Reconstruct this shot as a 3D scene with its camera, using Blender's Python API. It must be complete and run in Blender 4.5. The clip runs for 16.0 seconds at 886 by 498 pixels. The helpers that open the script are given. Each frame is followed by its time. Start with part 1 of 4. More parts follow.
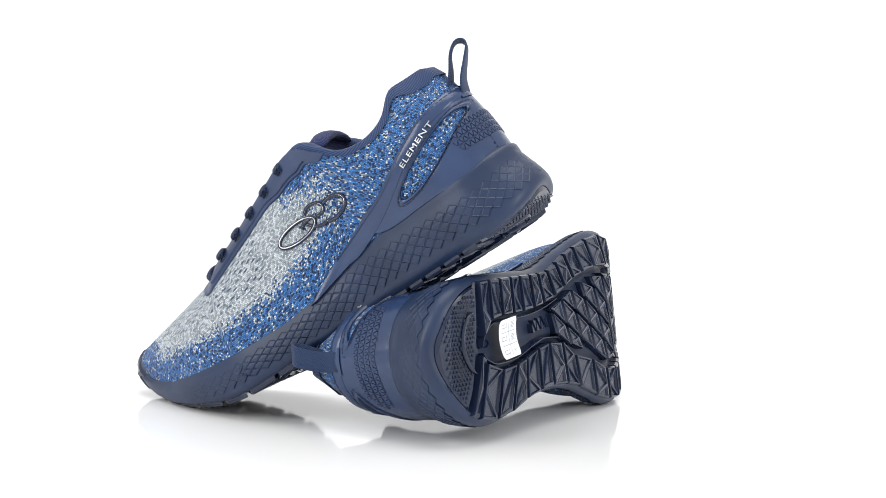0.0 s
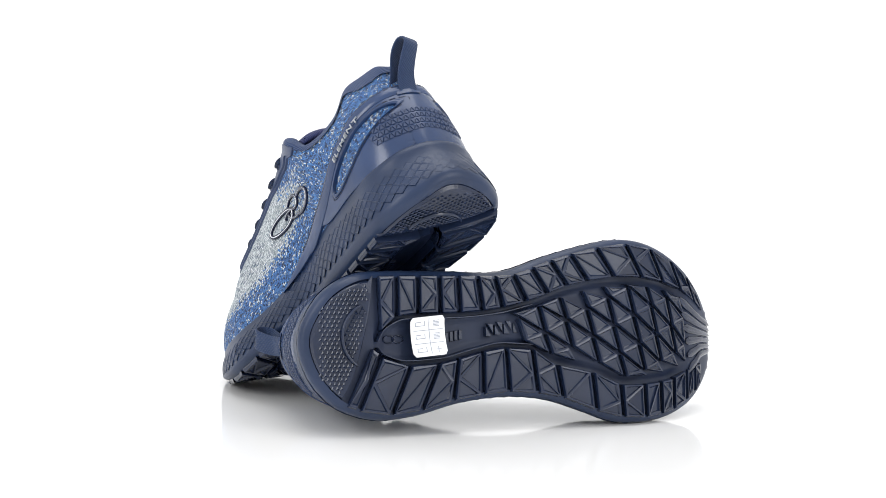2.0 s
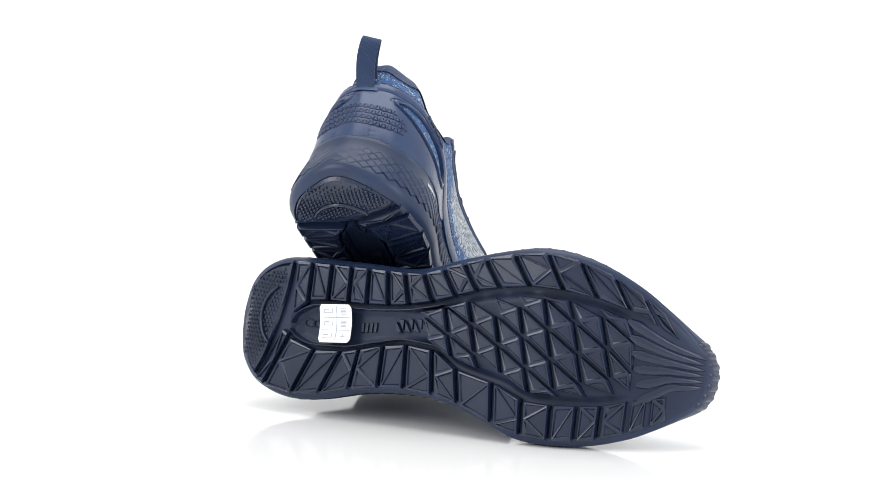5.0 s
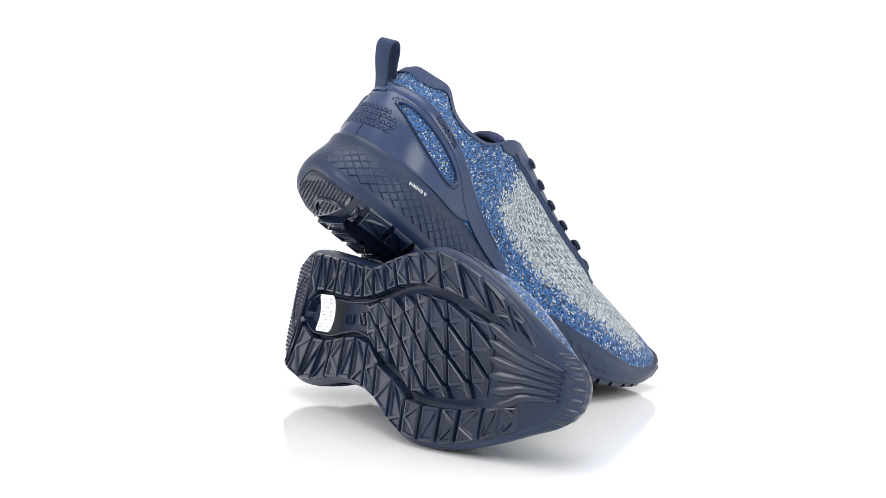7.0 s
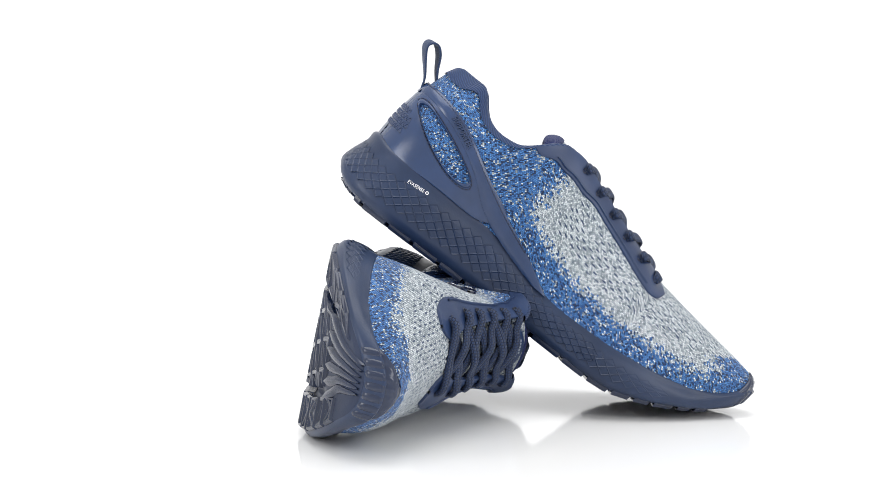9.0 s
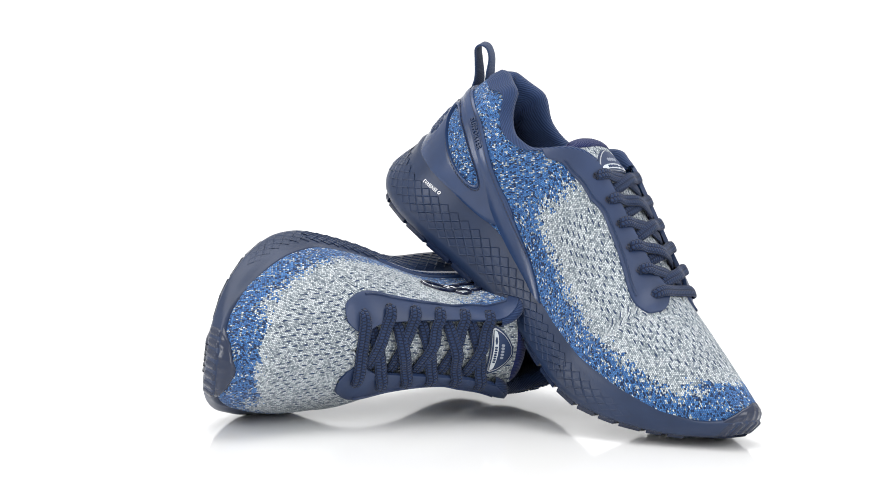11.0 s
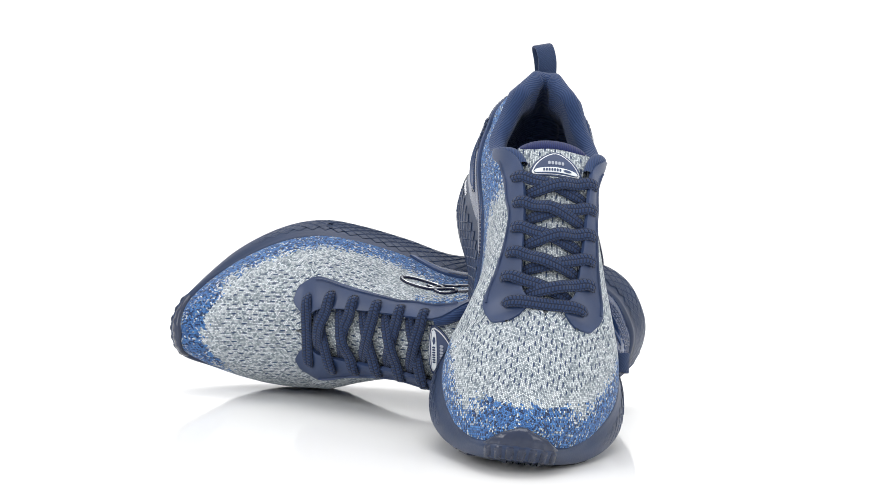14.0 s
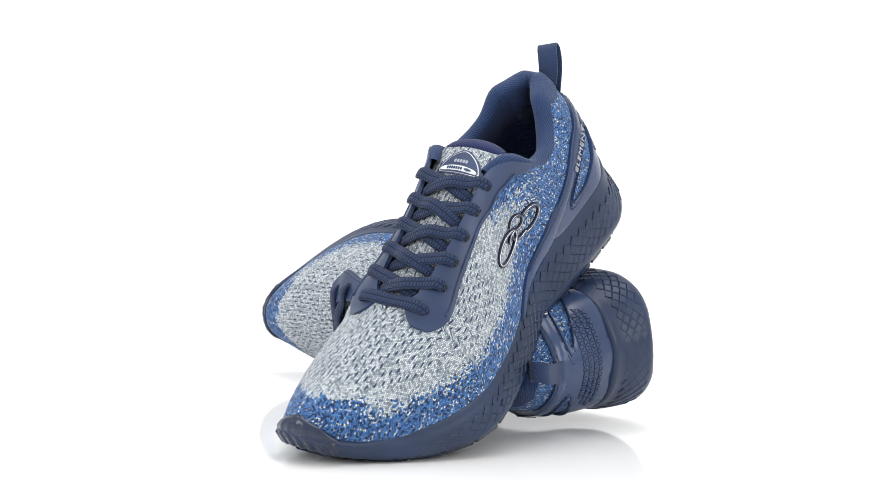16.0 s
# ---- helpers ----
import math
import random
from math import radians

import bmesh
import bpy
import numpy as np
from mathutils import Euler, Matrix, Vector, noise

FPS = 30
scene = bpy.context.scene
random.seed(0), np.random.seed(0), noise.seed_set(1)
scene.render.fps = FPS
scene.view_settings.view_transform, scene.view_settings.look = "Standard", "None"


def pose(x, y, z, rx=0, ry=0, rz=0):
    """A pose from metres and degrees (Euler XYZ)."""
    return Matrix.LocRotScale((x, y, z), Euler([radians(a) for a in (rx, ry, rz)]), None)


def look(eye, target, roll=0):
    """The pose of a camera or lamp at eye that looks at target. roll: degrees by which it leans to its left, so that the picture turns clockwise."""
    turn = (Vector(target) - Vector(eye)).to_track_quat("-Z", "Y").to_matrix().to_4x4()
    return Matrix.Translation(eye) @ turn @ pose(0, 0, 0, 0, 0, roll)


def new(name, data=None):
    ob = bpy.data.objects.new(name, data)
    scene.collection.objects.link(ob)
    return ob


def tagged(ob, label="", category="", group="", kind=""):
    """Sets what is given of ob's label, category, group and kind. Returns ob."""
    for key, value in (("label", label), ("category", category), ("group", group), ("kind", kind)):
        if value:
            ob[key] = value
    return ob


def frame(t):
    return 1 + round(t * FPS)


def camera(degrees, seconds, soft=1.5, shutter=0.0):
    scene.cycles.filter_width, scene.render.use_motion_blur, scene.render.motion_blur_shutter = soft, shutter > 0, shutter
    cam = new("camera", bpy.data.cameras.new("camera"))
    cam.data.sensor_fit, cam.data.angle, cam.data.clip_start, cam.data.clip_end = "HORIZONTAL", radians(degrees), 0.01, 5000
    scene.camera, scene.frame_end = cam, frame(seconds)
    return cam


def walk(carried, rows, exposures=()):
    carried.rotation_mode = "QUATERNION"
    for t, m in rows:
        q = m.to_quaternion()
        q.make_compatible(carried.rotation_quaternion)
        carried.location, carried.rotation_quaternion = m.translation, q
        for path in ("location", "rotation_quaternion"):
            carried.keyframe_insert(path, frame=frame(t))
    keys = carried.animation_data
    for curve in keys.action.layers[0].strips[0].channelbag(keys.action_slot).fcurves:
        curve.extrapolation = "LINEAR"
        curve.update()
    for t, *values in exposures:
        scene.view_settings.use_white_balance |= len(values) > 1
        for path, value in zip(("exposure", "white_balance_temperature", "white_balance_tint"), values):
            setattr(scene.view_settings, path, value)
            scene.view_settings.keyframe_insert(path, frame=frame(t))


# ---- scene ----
cam = camera(25.31, 16.0, soft=0.75)
EYE = Vector((0.0, -1.2448, 0.218))
YAW, PITCH = radians(-0.287), radians(5.245)
AIM = EYE + Vector((math.sin(YAW) * math.cos(PITCH), math.cos(YAW) * math.cos(PITCH), -math.sin(PITCH)))
walk(cam, [(0.0, look(EYE, AIM, 2.19)), (16.0, look(EYE, AIM, 2.19))])

SPIN = 17.741  # degrees a second, clockwise from above

# ---- light: a white studio with soft boxes ----
world = bpy.data.worlds.new("studio")
scene.world = world
world.use_nodes = True
world.node_tree.nodes["Background"].inputs["Color"].default_value = (1, 1, 1, 1)
world.node_tree.nodes["Background"].inputs["Strength"].default_value = 0.80


def soft_box(name, eye, target, w, h, power, shape="RECTANGLE"):
    data = bpy.data.lights.new(name, "AREA")
    data.shape, data.size, data.size_y, data.energy = shape, w, h, power
    ob = new(name, data)
    ob.matrix_world = look(eye, target)
    return ob


soft_box("soft_box_overhead", (0.0, 0.1, 1.5), (0, 0, 0), 1.2, 1.0, 9)
soft_box("soft_box_left", (-1.3, -0.9, 0.9), (0, 0, 0.1), 0.6, 0.9, 8)
soft_box("soft_box_right", (1.3, -0.9, 0.8), (0, 0, 0.1), 0.6, 0.9, 6)
scene.view_settings.exposure = 0.32


# ---- materials ----
def material(name, colour=(0.5, 0.5, 0.5), rough=0.5, metal=0.0, spec=0.5):
    m = bpy.data.materials.new(name)
    m.use_nodes = True
    b = m.node_tree.nodes["Principled BSDF"]
    b.inputs["Base Color"].default_value = (*colour, 1)
    b.inputs["Roughness"].default_value = rough
    b.inputs["Metallic"].default_value = metal
    b.inputs["Specular IOR Level"].default_value = spec
    return m, m.node_tree.nodes, m.node_tree.links, b


class Nodes:
    """Short hand for math on sockets."""

    def __init__(self, mat):
        self.n, self.l = mat.node_tree.nodes, mat.node_tree.links

    def put(self, sock, v):
        if isinstance(v, (int, float)):
            sock.default_value = v
        elif isinstance(v, tuple):
            sock.default_value = v
        else:
            self.l.new(v, sock)

    def math(self, op, a, b=0.0, c=0.0):
        k = self.n.new("ShaderNodeMath")
        k.operation = op
        for i, v in enumerate((a, b, c)):
            self.put(k.inputs[i], v)
        return k.outputs[0]

    def xyz(self, x, y, z=0.0):
        k = self.n.new("ShaderNodeCombineXYZ")
        for i, v in enumerate((x, y, z)):
            self.put(k.inputs[i], v)
        return k.outputs[0]

    def mix(self, f, a, b):
        k = self.n.new("ShaderNodeMix")
        k.data_type = "RGBA"
        self.put(k.inputs[0], f)
        self.put(k.inputs[6], a)
        self.put(k.inputs[7], b)
        return k.outputs[2]

    def noise(self, scale, detail=3.0, vec=None, rough=0.5):
        k = self.n.new("ShaderNodeTexNoise")
        k.inputs["Scale"].default_value, k.inputs["Detail"].default_value = scale, detail
        k.inputs["Roughness"].default_value = rough
        if vec is None:
            vec = self.n.new("ShaderNodeTexCoord").outputs["Object"]
        self.l.new(vec, k.inputs["Vector"])
        return k.outputs[0]

    def white(self, vec):
        k = self.n.new("ShaderNodeTexWhiteNoise")
        k.noise_dimensions = "3D"
        self.l.new(vec, k.inputs["Vector"])
        return k.outputs[0]

    def attr(self, name):
        k = self.n.new("ShaderNodeAttribute")
        k.attribute_name = name
        return k

    def uv(self):
        k = self.n.new("ShaderNodeUVMap")
        k.uv_map = "UVMap"
        q = self.n.new("ShaderNodeSeparateXYZ")
        self.l.new(k.outputs[0], q.inputs[0])
        return q.outputs[0], q.outputs[1]

    def bump(self, height, strength, dist, bsdf):
        k = self.n.new("ShaderNodeBump")
        k.inputs["Strength"].default_value, k.inputs["Distance"].default_value = strength, dist
        self.l.new(height, k.inputs["Height"])
        self.l.new(k.outputs[0], bsdf.inputs["Normal"])
        return k

    def smooth(self, v, lo, hi):
        k = self.n.new("ShaderNodeMapRange")
        k.interpolation_type = "SMOOTHSTEP"
        self.put(k.inputs[0], v)
        k.inputs[1].default_value, k.inputs[2].default_value = lo, hi
        return k.outputs[0]


def moulded(name, colour, rough, grain=900, bump=0.12, spec=0.5):
    """Moulded foam, rubber or plastic: slightly uneven colour and gloss, fine pitting, faint scuffs."""
    m, n, l, b = material(name, colour, rough, 0, spec)
    k = Nodes(m)
    big = k.noise(28, 4)
    fine = k.noise(grain, 2)
    c = tuple(v * 0.86 for v in colour) + (1,)
    d = tuple(min(1, v * 1.16 + 0.002) for v in colour) + (1,)
    l.new(k.mix(k.smooth(big, 0.3, 0.7), c, d), b.inputs["Base Color"])
    l.new(k.math("ADD", rough - 0.06, k.math("MULTIPLY", k.noise(60, 4), 0.14)), b.inputs["Roughness"])
    k.bump(k.math("ADD", fine, k.math("MULTIPLY", big, 0.6)), bump, 0.0006, b)
    return m


FOAM = moulded("navy_foam", (0.0118, 0.0245, 0.063), 0.36, spec=0.36)
RUBBER = moulded("navy_rubber", (0.0098, 0.0172, 0.043), 0.19, 1500, 0.10, 0.46)
# Matte copy of the lug rubber: shade between the lugs put into the material.
BASE = moulded("shaded_tread_floor", (0.0125, 0.021, 0.050), 0.45, 900, 0.1, 0.3)
TPU = moulded("navy_glossy_plastic", (0.0175, 0.039, 0.106), 0.21, 2200, 0.05)
STAY = moulded("navy_film_overlay", (0.0150, 0.0330, 0.092), 0.42, 2600, 0.10)
GROOVE = moulded("dark_navy_rubber", (0.012, 0.017, 0.042), 0.4)


def knit_material():
    """Two-tone jacquard knit: pale grey body that breaks up into blue towards the sole."""
    m, n, l, b = material("two_tone_knit", rough=0.85, spec=0.2)
    k = Nodes(m)
    u, v = k.uv()
    zone = k.attr("zone").outputs["Fac"]
    holes = k.attr("mesh").outputs["Fac"]
    # stitches, 1.15 x 0.9 mm, every other row shifted by a half
    row = k.math("FLOOR", k.math("DIVIDE", v, 0.00098))
    shift = k.math("MULTIPLY", k.math("MODULO", row, 2.0), 0.5)
    cu = k.math("ADD", k.math("DIVIDE", u, 0.00122), shift)
    col = k.math("FLOOR", cu)
    fu = k.math("SUBTRACT", k.math("FRACT", cu), 0.5)
    fv = k.math("SUBTRACT", k.math("FRACT", k.math("DIVIDE", v, 0.00098)), 0.5)
    rnd = k.white(k.xyz(col, row, 1.0))
    rnd2 = k.white(k.xyz(col, row, 7.0))
    patch = k.noise(230, 2, k.xyz(u, v, 0.0))
    level = k.math("ADD", k.math("MULTIPLY", rnd, 0.80), k.math("MULTIPLY", k.math("SUBTRACT", patch, 0.5), 1.0))
    level = k.math("ADD", level, 0.10)
    is_blue = k.math("LESS_THAN", level, zone)
    grey = k.mix(rnd2, (0.17, 0.215, 0.25, 1), (0.72, 0.77, 0.80, 1))
    blue = k.mix(rnd2, (0.020, 0.085, 0.27, 1), (0.085, 0.25, 0.58, 1))
    dark = k.math("GREATER_THAN", k.white(k.xyz(col, row, 13.0)), 0.76)
    blue = k.mix(k.math("MULTIPLY", dark, 0.92), blue, (0.010, 0.022, 0.066, 1))
    c = k.mix(is_blue, grey, blue)
    # the gaps between the stitches show the darker base
    gap = k.math("ADD", k.math("MULTIPLY", fu, fu), k.math("MULTIPLY", fv, fv))
    gap = k.smooth(gap, 0.10, 0.34)
    c = k.mix(k.math("MULTIPLY", gap, k.math("ADD", 0.60, k.math("MULTIPLY", is_blue, 0.28))), c, (0.012, 0.026, 0.070, 1))
    # rows of small slots in the grey body
    fore = k.attr("fore").outputs["Fac"]
    down = k.attr("down").outputs["Fac"]
    down = k.math("ADD", down, k.math("MULTIPLY", k.math("SINE", k.math("MULTIPLY", fore, 90.0)), 0.0012))
    r2 = k.math("FLOOR", k.math("DIVIDE", down, 0.0031))
    s2 = k.math("MULTIPLY", k.math("MODULO", k.math("ABSOLUTE", r2), 2.0), 0.5)
    along = k.math("ADD", k.math("DIVIDE", fore, 0.0074), s2)
    hu = k.math("SUBTRACT", k.math("FRACT", along), 0.5)
    hv = k.math("SUBTRACT", k.math("FRACT", k.math("DIVIDE", down, 0.0031)), 0.5)
    d = k.math("ADD", k.math("POWER", k.math("DIVIDE", hu, 0.26), 2.0), k.math("POWER", k.math("DIVIDE", hv, 0.17), 2.0))
    slot = k.math("MULTIPLY", k.math("SUBTRACT", 1.0, k.smooth(d, 0.75, 1.15)), holes)
    slot_rnd = k.white(k.xyz(k.math("FLOOR", along), r2, 3.0))
    slot = k.math("MULTIPLY", slot, k.smooth(slot_rnd, 0.05, 0.3))
    c = k.mix(k.math("MULTIPLY", slot, 0.94), c, (0.014, 0.036, 0.105, 1))
    l.new(c, b.inputs["Base Color"])
    b.inputs["Sheen Weight"].default_value = 0.15
    h = k.math("SUBTRACT", k.math("SUBTRACT", 1.0, gap), k.math("MULTIPLY", slot, 1.6))
    k.bump(h, 0.8, 0.0006, b)
    return m


def ribbed(name, colour, pitch, rough=0.8, along="v", weave=False):
    """Textile with fine ribs; with weave, cross threads too."""
    m, n, l, b = material(name, colour, rough, 0, 0.25)
    k = Nodes(m)
    u, v = k.uv()
    w = v if along == "v" else u
    o = u if along == "v" else v
    wob = k.math("MULTIPLY", k.noise(90, 2, k.xyz(u, v, 0.0)), pitch * 0.8)
    rib = k.math("SINE", k.math("MULTIPLY", k.math("ADD", w, wob), 6.2832 / pitch))
    if weave:
        cross = k.math("SINE", k.math("MULTIPLY", k.math("ADD", o, k.math("MULTIPLY", w, 0.5)), 6.2832 / (pitch * 1.6)))
        rib = k.math("MULTIPLY", rib, cross)
    h = k.math("ADD", k.math("MULTIPLY", rib, 0.5), 0.5)
    c = tuple(x * 0.62 for x in colour) + (1,)
    d = tuple(x * 1.25 for x in colour) + (1,)
    l.new(k.mix(k.math("ADD", k.math("MULTIPLY", h, 0.7), k.math("MULTIPLY", k.noise(700, 2), 0.3)), c, d), b.inputs["Base Color"])
    b.inputs["Sheen Weight"].default_value = 0.12
    k.bump(h, 0.6, 0.0005, b)
    return m


def braid_material():
    """A flat braided lace: slanting plaits that meet in the middle."""
    m, n, l, b = material("navy_lace_braid", (0.015, 0.032, 0.088), 0.8, 0, 0.25)
    k = Nodes(m)
    u, v = k.uv()
    fold = k.math("ABSOLUTE", k.math("SUBTRACT", k.math("FRACT", k.math("DIVIDE", v, 0.0026)), 0.5))
    ph = k.math("ADD", k.math("DIVIDE", u, 0.0019), k.math("MULTIPLY", fold, 0.7))
    row = k.math("FLOOR", k.math("DIVIDE", v, 0.0013))
    ph = k.math("ADD", ph, k.math("MULTIPLY", row, 0.5))
    a = k.math("ABSOLUTE", k.math("SUBTRACT", k.math("FRACT", ph), 0.5))
    w = k.math("ABSOLUTE", k.math("SUBTRACT", k.math("FRACT", k.math("DIVIDE", v, 0.0013)), 0.5))
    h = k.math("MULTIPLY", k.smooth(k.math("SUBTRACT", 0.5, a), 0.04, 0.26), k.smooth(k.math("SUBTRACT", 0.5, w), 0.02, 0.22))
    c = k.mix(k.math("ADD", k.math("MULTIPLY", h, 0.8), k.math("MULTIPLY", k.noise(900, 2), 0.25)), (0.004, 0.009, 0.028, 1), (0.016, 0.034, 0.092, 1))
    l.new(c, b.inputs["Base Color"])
    b.inputs["Sheen Weight"].default_value = 0.1
    k.bump(h, 0.9, 0.0006, b)
    return m


KNIT = knit_material()
LINING = ribbed("navy_ribbed_lining", (0.018, 0.040, 0.112), 0.0016, along="u")
PADDING = ribbed("dark_blue_padding", (0.012, 0.020, 0.090), 0.0011)
WEBBING = ribbed("navy_webbing", (0.021, 0.040, 0.098), 0.0011, weave=True)
LACE = braid_material()
CHROME = material("polished_silver_film", (0.62, 0.64, 0.68), 0.22, 1.0)[0]
INK = material("black_navy_gloss", (0.008, 0.012, 0.035), 0.15)[0]
SILVER = material("silver_print", (0.55, 0.57, 0.60), 0.35, 0.7)[0]
PALE = material("pale_grey_print", (0.62, 0.66, 0.70), 0.5)[0]
WHITE_INK = material("white_print", (0.85, 0.86, 0.88), 0.5)[0]
THREAD = material("dark_navy_thread", (0.008, 0.014, 0.040), 0.7)[0]
FOOTBED = material("grey_beige_footbed", (0.16, 0.15, 0.15), 0.9)[0]
GREY_INK = material("grey_print", (0.30, 0.33, 0.40), 0.6)[0]


def paper_material():
    m, n, l, b = material("white_paper", (0.86, 0.87, 0.90), 0.55)
    k = Nodes(m)
    l.new(k.mix(k.noise(300, 3), (0.80, 0.81, 0.85, 1), (0.90, 0.91, 0.94, 1)), b.inputs["Base Color"])
    return m


def acrylic_material():
    """Polished white acrylic with the faintest wear."""
    m, n, l, b = material("white_gloss_acrylic", (0.90, 0.90, 0.90), 0.06, 0, 0.40)
    k = Nodes(m)
    l.new(k.math("ADD", 0.05, k.math("MULTIPLY", k.noise(14, 5), 0.05)), b.inputs["Roughness"])
    l.new(k.mix(k.noise(6, 4), (0.90, 0.90, 0.895, 1), (0.915, 0.915, 0.915, 1)), b.inputs["Base Color"])
    return m


def backdrop_material():
    m, n, l, b = material("white_paper_backdrop", (0.92, 0.92, 0.92), 0.9)
    k = Nodes(m)
    l.new(k.mix(k.noise(3, 4), (0.915, 0.915, 0.915, 1), (0.93, 0.93, 0.93, 1)), b.inputs["Base Color"])
    return m


PAPER, ACRYLIC, SWEEP = paper_material(), acrylic_material(), backdrop_material()


# ---- mesh helpers ----
def mesh_of(name, verts, faces, mat, smooth=True, uvs=None, attrs=None, flip=False):
    me = bpy.data.meshes.new(name)
    if flip:
        faces = [tuple(reversed(f)) for f in faces]
    me.from_pydata([tuple(map(float, v)) for v in verts], [], faces)
    if uvs is not None:
        layer = me.uv_layers.new(name="UVMap")
        for lp in me.loops:
            layer.data[lp.index].uv = uvs[lp.vertex_index]
    for key, vals in (attrs or {}).items():
        at = me.attributes.new(key, "FLOAT", "POINT")
        at.data.foreach_set("value", [float(x) for x in vals])
    me.materials.append(mat)
    if smooth:
        me.polygons.foreach_set("use_smooth", [True] * len(me.polygons))
    me.update()
    return me


def part(name, me, parent, label=""):
    ob = new(name, me)
    ob.parent = parent
    return tagged(ob, label)


def grid_faces(nu, nv, loop_u=False, loop_v=False, base=0):
    """Quads of a grid whose vertex (i, j) has index i * nv + j."""
    out = []
    for i in range(nu if loop_u else nu - 1):
        for j in range(nv if loop_v else nv - 1):
            i2, j2 = (i + 1) % nu, (j + 1) % nv
            out.append((base + i * nv + j, base + i2 * nv + j, base + i2 * nv + j2, base + i * nv + j2))
    return out


def curve(pts):
    """A smooth function of x through a few (x, value) pairs (monotone cubic)."""
    x = np.array([p[0] for p in pts], float)
    y = np.array([p[1] for p in pts], float)
    h = np.diff(x)
    d = np.diff(y) / h
    m = np.zeros_like(y)
    m[1:-1] = np.where(d[1:] * d[:-1] > 0, 2 * d[1:] * d[:-1] / np.where(np.abs(d[1:] + d[:-1]) < 1e-12, 1, d[1:] + d[:-1]), 0)
    m[0], m[-1] = d[0], d[-1]

    def f(q):
        q = np.clip(np.asarray(q, float), x[0], x[-1])
        i = np.clip(np.searchsorted(x, q, side="right") - 1, 0, len(h) - 1)
        t = (q - x[i]) / h[i]
        return ((2 * t**3 - 3 * t**2 + 1) * y[i] + (t**3 - 2 * t**2 + t) * h[i] * m[i]
                + (-2 * t**3 + 3 * t**2) * y[i + 1] + (t**3 - t**2) * h[i] * m[i + 1])

    return f


def spline(pts, n, closed=False):
    """n points, evenly spaced, on a Catmull-Rom curve."""
    p = np.array(pts, float)
    if closed:
        q = np.vstack([p[-1], p, p[0], p[1]])
    else:
        q = np.vstack([2 * p[0] - p[1], p, 2 * p[-1] - p[-2]])
    out = []
    for i in range(len(q) - 3):
        for t in np.linspace(0, 1, 24, endpoint=False):
            a, b, c, d = q[i:i + 4]
            out.append(0.5 * (2 * b + (c - a) * t + (2 * a - 5 * b + 4 * c - d) * t * t + (3 * b - a - 3 * c + d) * t**3))
    out.append(q[-2])
    out = np.array(out)
    s = np.concatenate([[0], np.cumsum(np.linalg.norm(np.diff(out, axis=0), axis=1))])
    k = np.linspace(0, s[-1], n + 1 if closed else n)
    if closed:
        k = k[:-1]
    return np.stack([np.interp(k, s, out[:, j]) for j in range(out.shape[1])], 1)


# ---- the shape of the shoe: x heel to toe, y to the outer side, z up ----
OUTER = [(0.0025, 0.0136), (0.0113, 0.0294), (0.026, 0.0395), (0.045, 0.0430), (0.09, 0.0437), (0.125, 0.0440), (0.155, 0.0535), (0.185, 0.0617),
         (0.208, 0.0652), (0.232, 0.0620), (0.256, 0.0520), (0.277, 0.0378), (0.2915, 0.0240), (0.2978, 0.0142)]
INNER = [(0.2978, -0.0125), (0.288, -0.0243), (0.269, -0.0370), (0.245, -0.0462), (0.221, -0.0496), (0.2, -0.0486), (0.18, -0.0420), (0.155, -0.0345),
         (0.13, -0.0325), (0.1, -0.0355), (0.07, -0.0430), (0.045, -0.0454), (0.023, -0.0394), (0.0099, -0.0281), (0.003, -0.015)]
NA = 220
LOOP = spline([(0, 0)] + OUTER + [(0.3003, 0.003)] + INNER, NA, True) * np.array([1.023, 1.0]) - np.array([0.003, 0.0])
d_ = np.roll(LOOP, -1, 0) - np.roll(LOOP, 1, 0)
OUTWARD = np.stack([d_[:, 1], -d_[:, 0]], 1) / np.linalg.norm(d_, axis=1)[:, None]
if OUTWARD[0, 0] > 0:
    OUTWARD = -OUTWARD
ARC = np.concatenate([[0], np.cumsum(np.linalg.norm(np.diff(LOOP, axis=0), axis=1))])
PERIM = ARC[-1] + np.linalg.norm(LOOP[0] - LOOP[-1])
TOE = int(np.argmax(LOOP[:, 0]))
z_bottom = curve([(0, 0.012), (0.009, 0.0045), (0.019, 0.0015), (0.032, 0), (0.12, 0.0), (0.20, 0.0), (0.2185, 0.0010), (0.241, 0.0075), (0.272, 0.0225), (0.296, 0.040), (0.302, 0.047)])
z_feather = curve([(0, 0.0433), (0.0245, 0.0395), (0.057, 0.039), (0.09, 0.039), (0.114, 0.0375), (0.15, 0.0285), (0.177, 0.0252), (0.204, 0.0256), (0.235, 0.0285), (0.263, 0.034), (0.285, 0.0425), (0.297, 0.0525), (0.304, 0.0600)])
z_top = curve([(0.0, 0.101), (0.0145, 0.101), (0.024, 0.108), (0.043, 0.1080), (0.0555, 0.0945), (0.070, 0.0893), (0.082, 0.0905), (0.098, 0.1015), (0.112, 0.1118), (0.121, 0.1120), (0.139, 0.1058),
               (0.167, 0.0948), (0.191, 0.0860), (0.2127, 0.0798), (0.230, 0.0770), (0.258, 0.0728), (0.282, 0.0696), (0.292, 0.0680)])
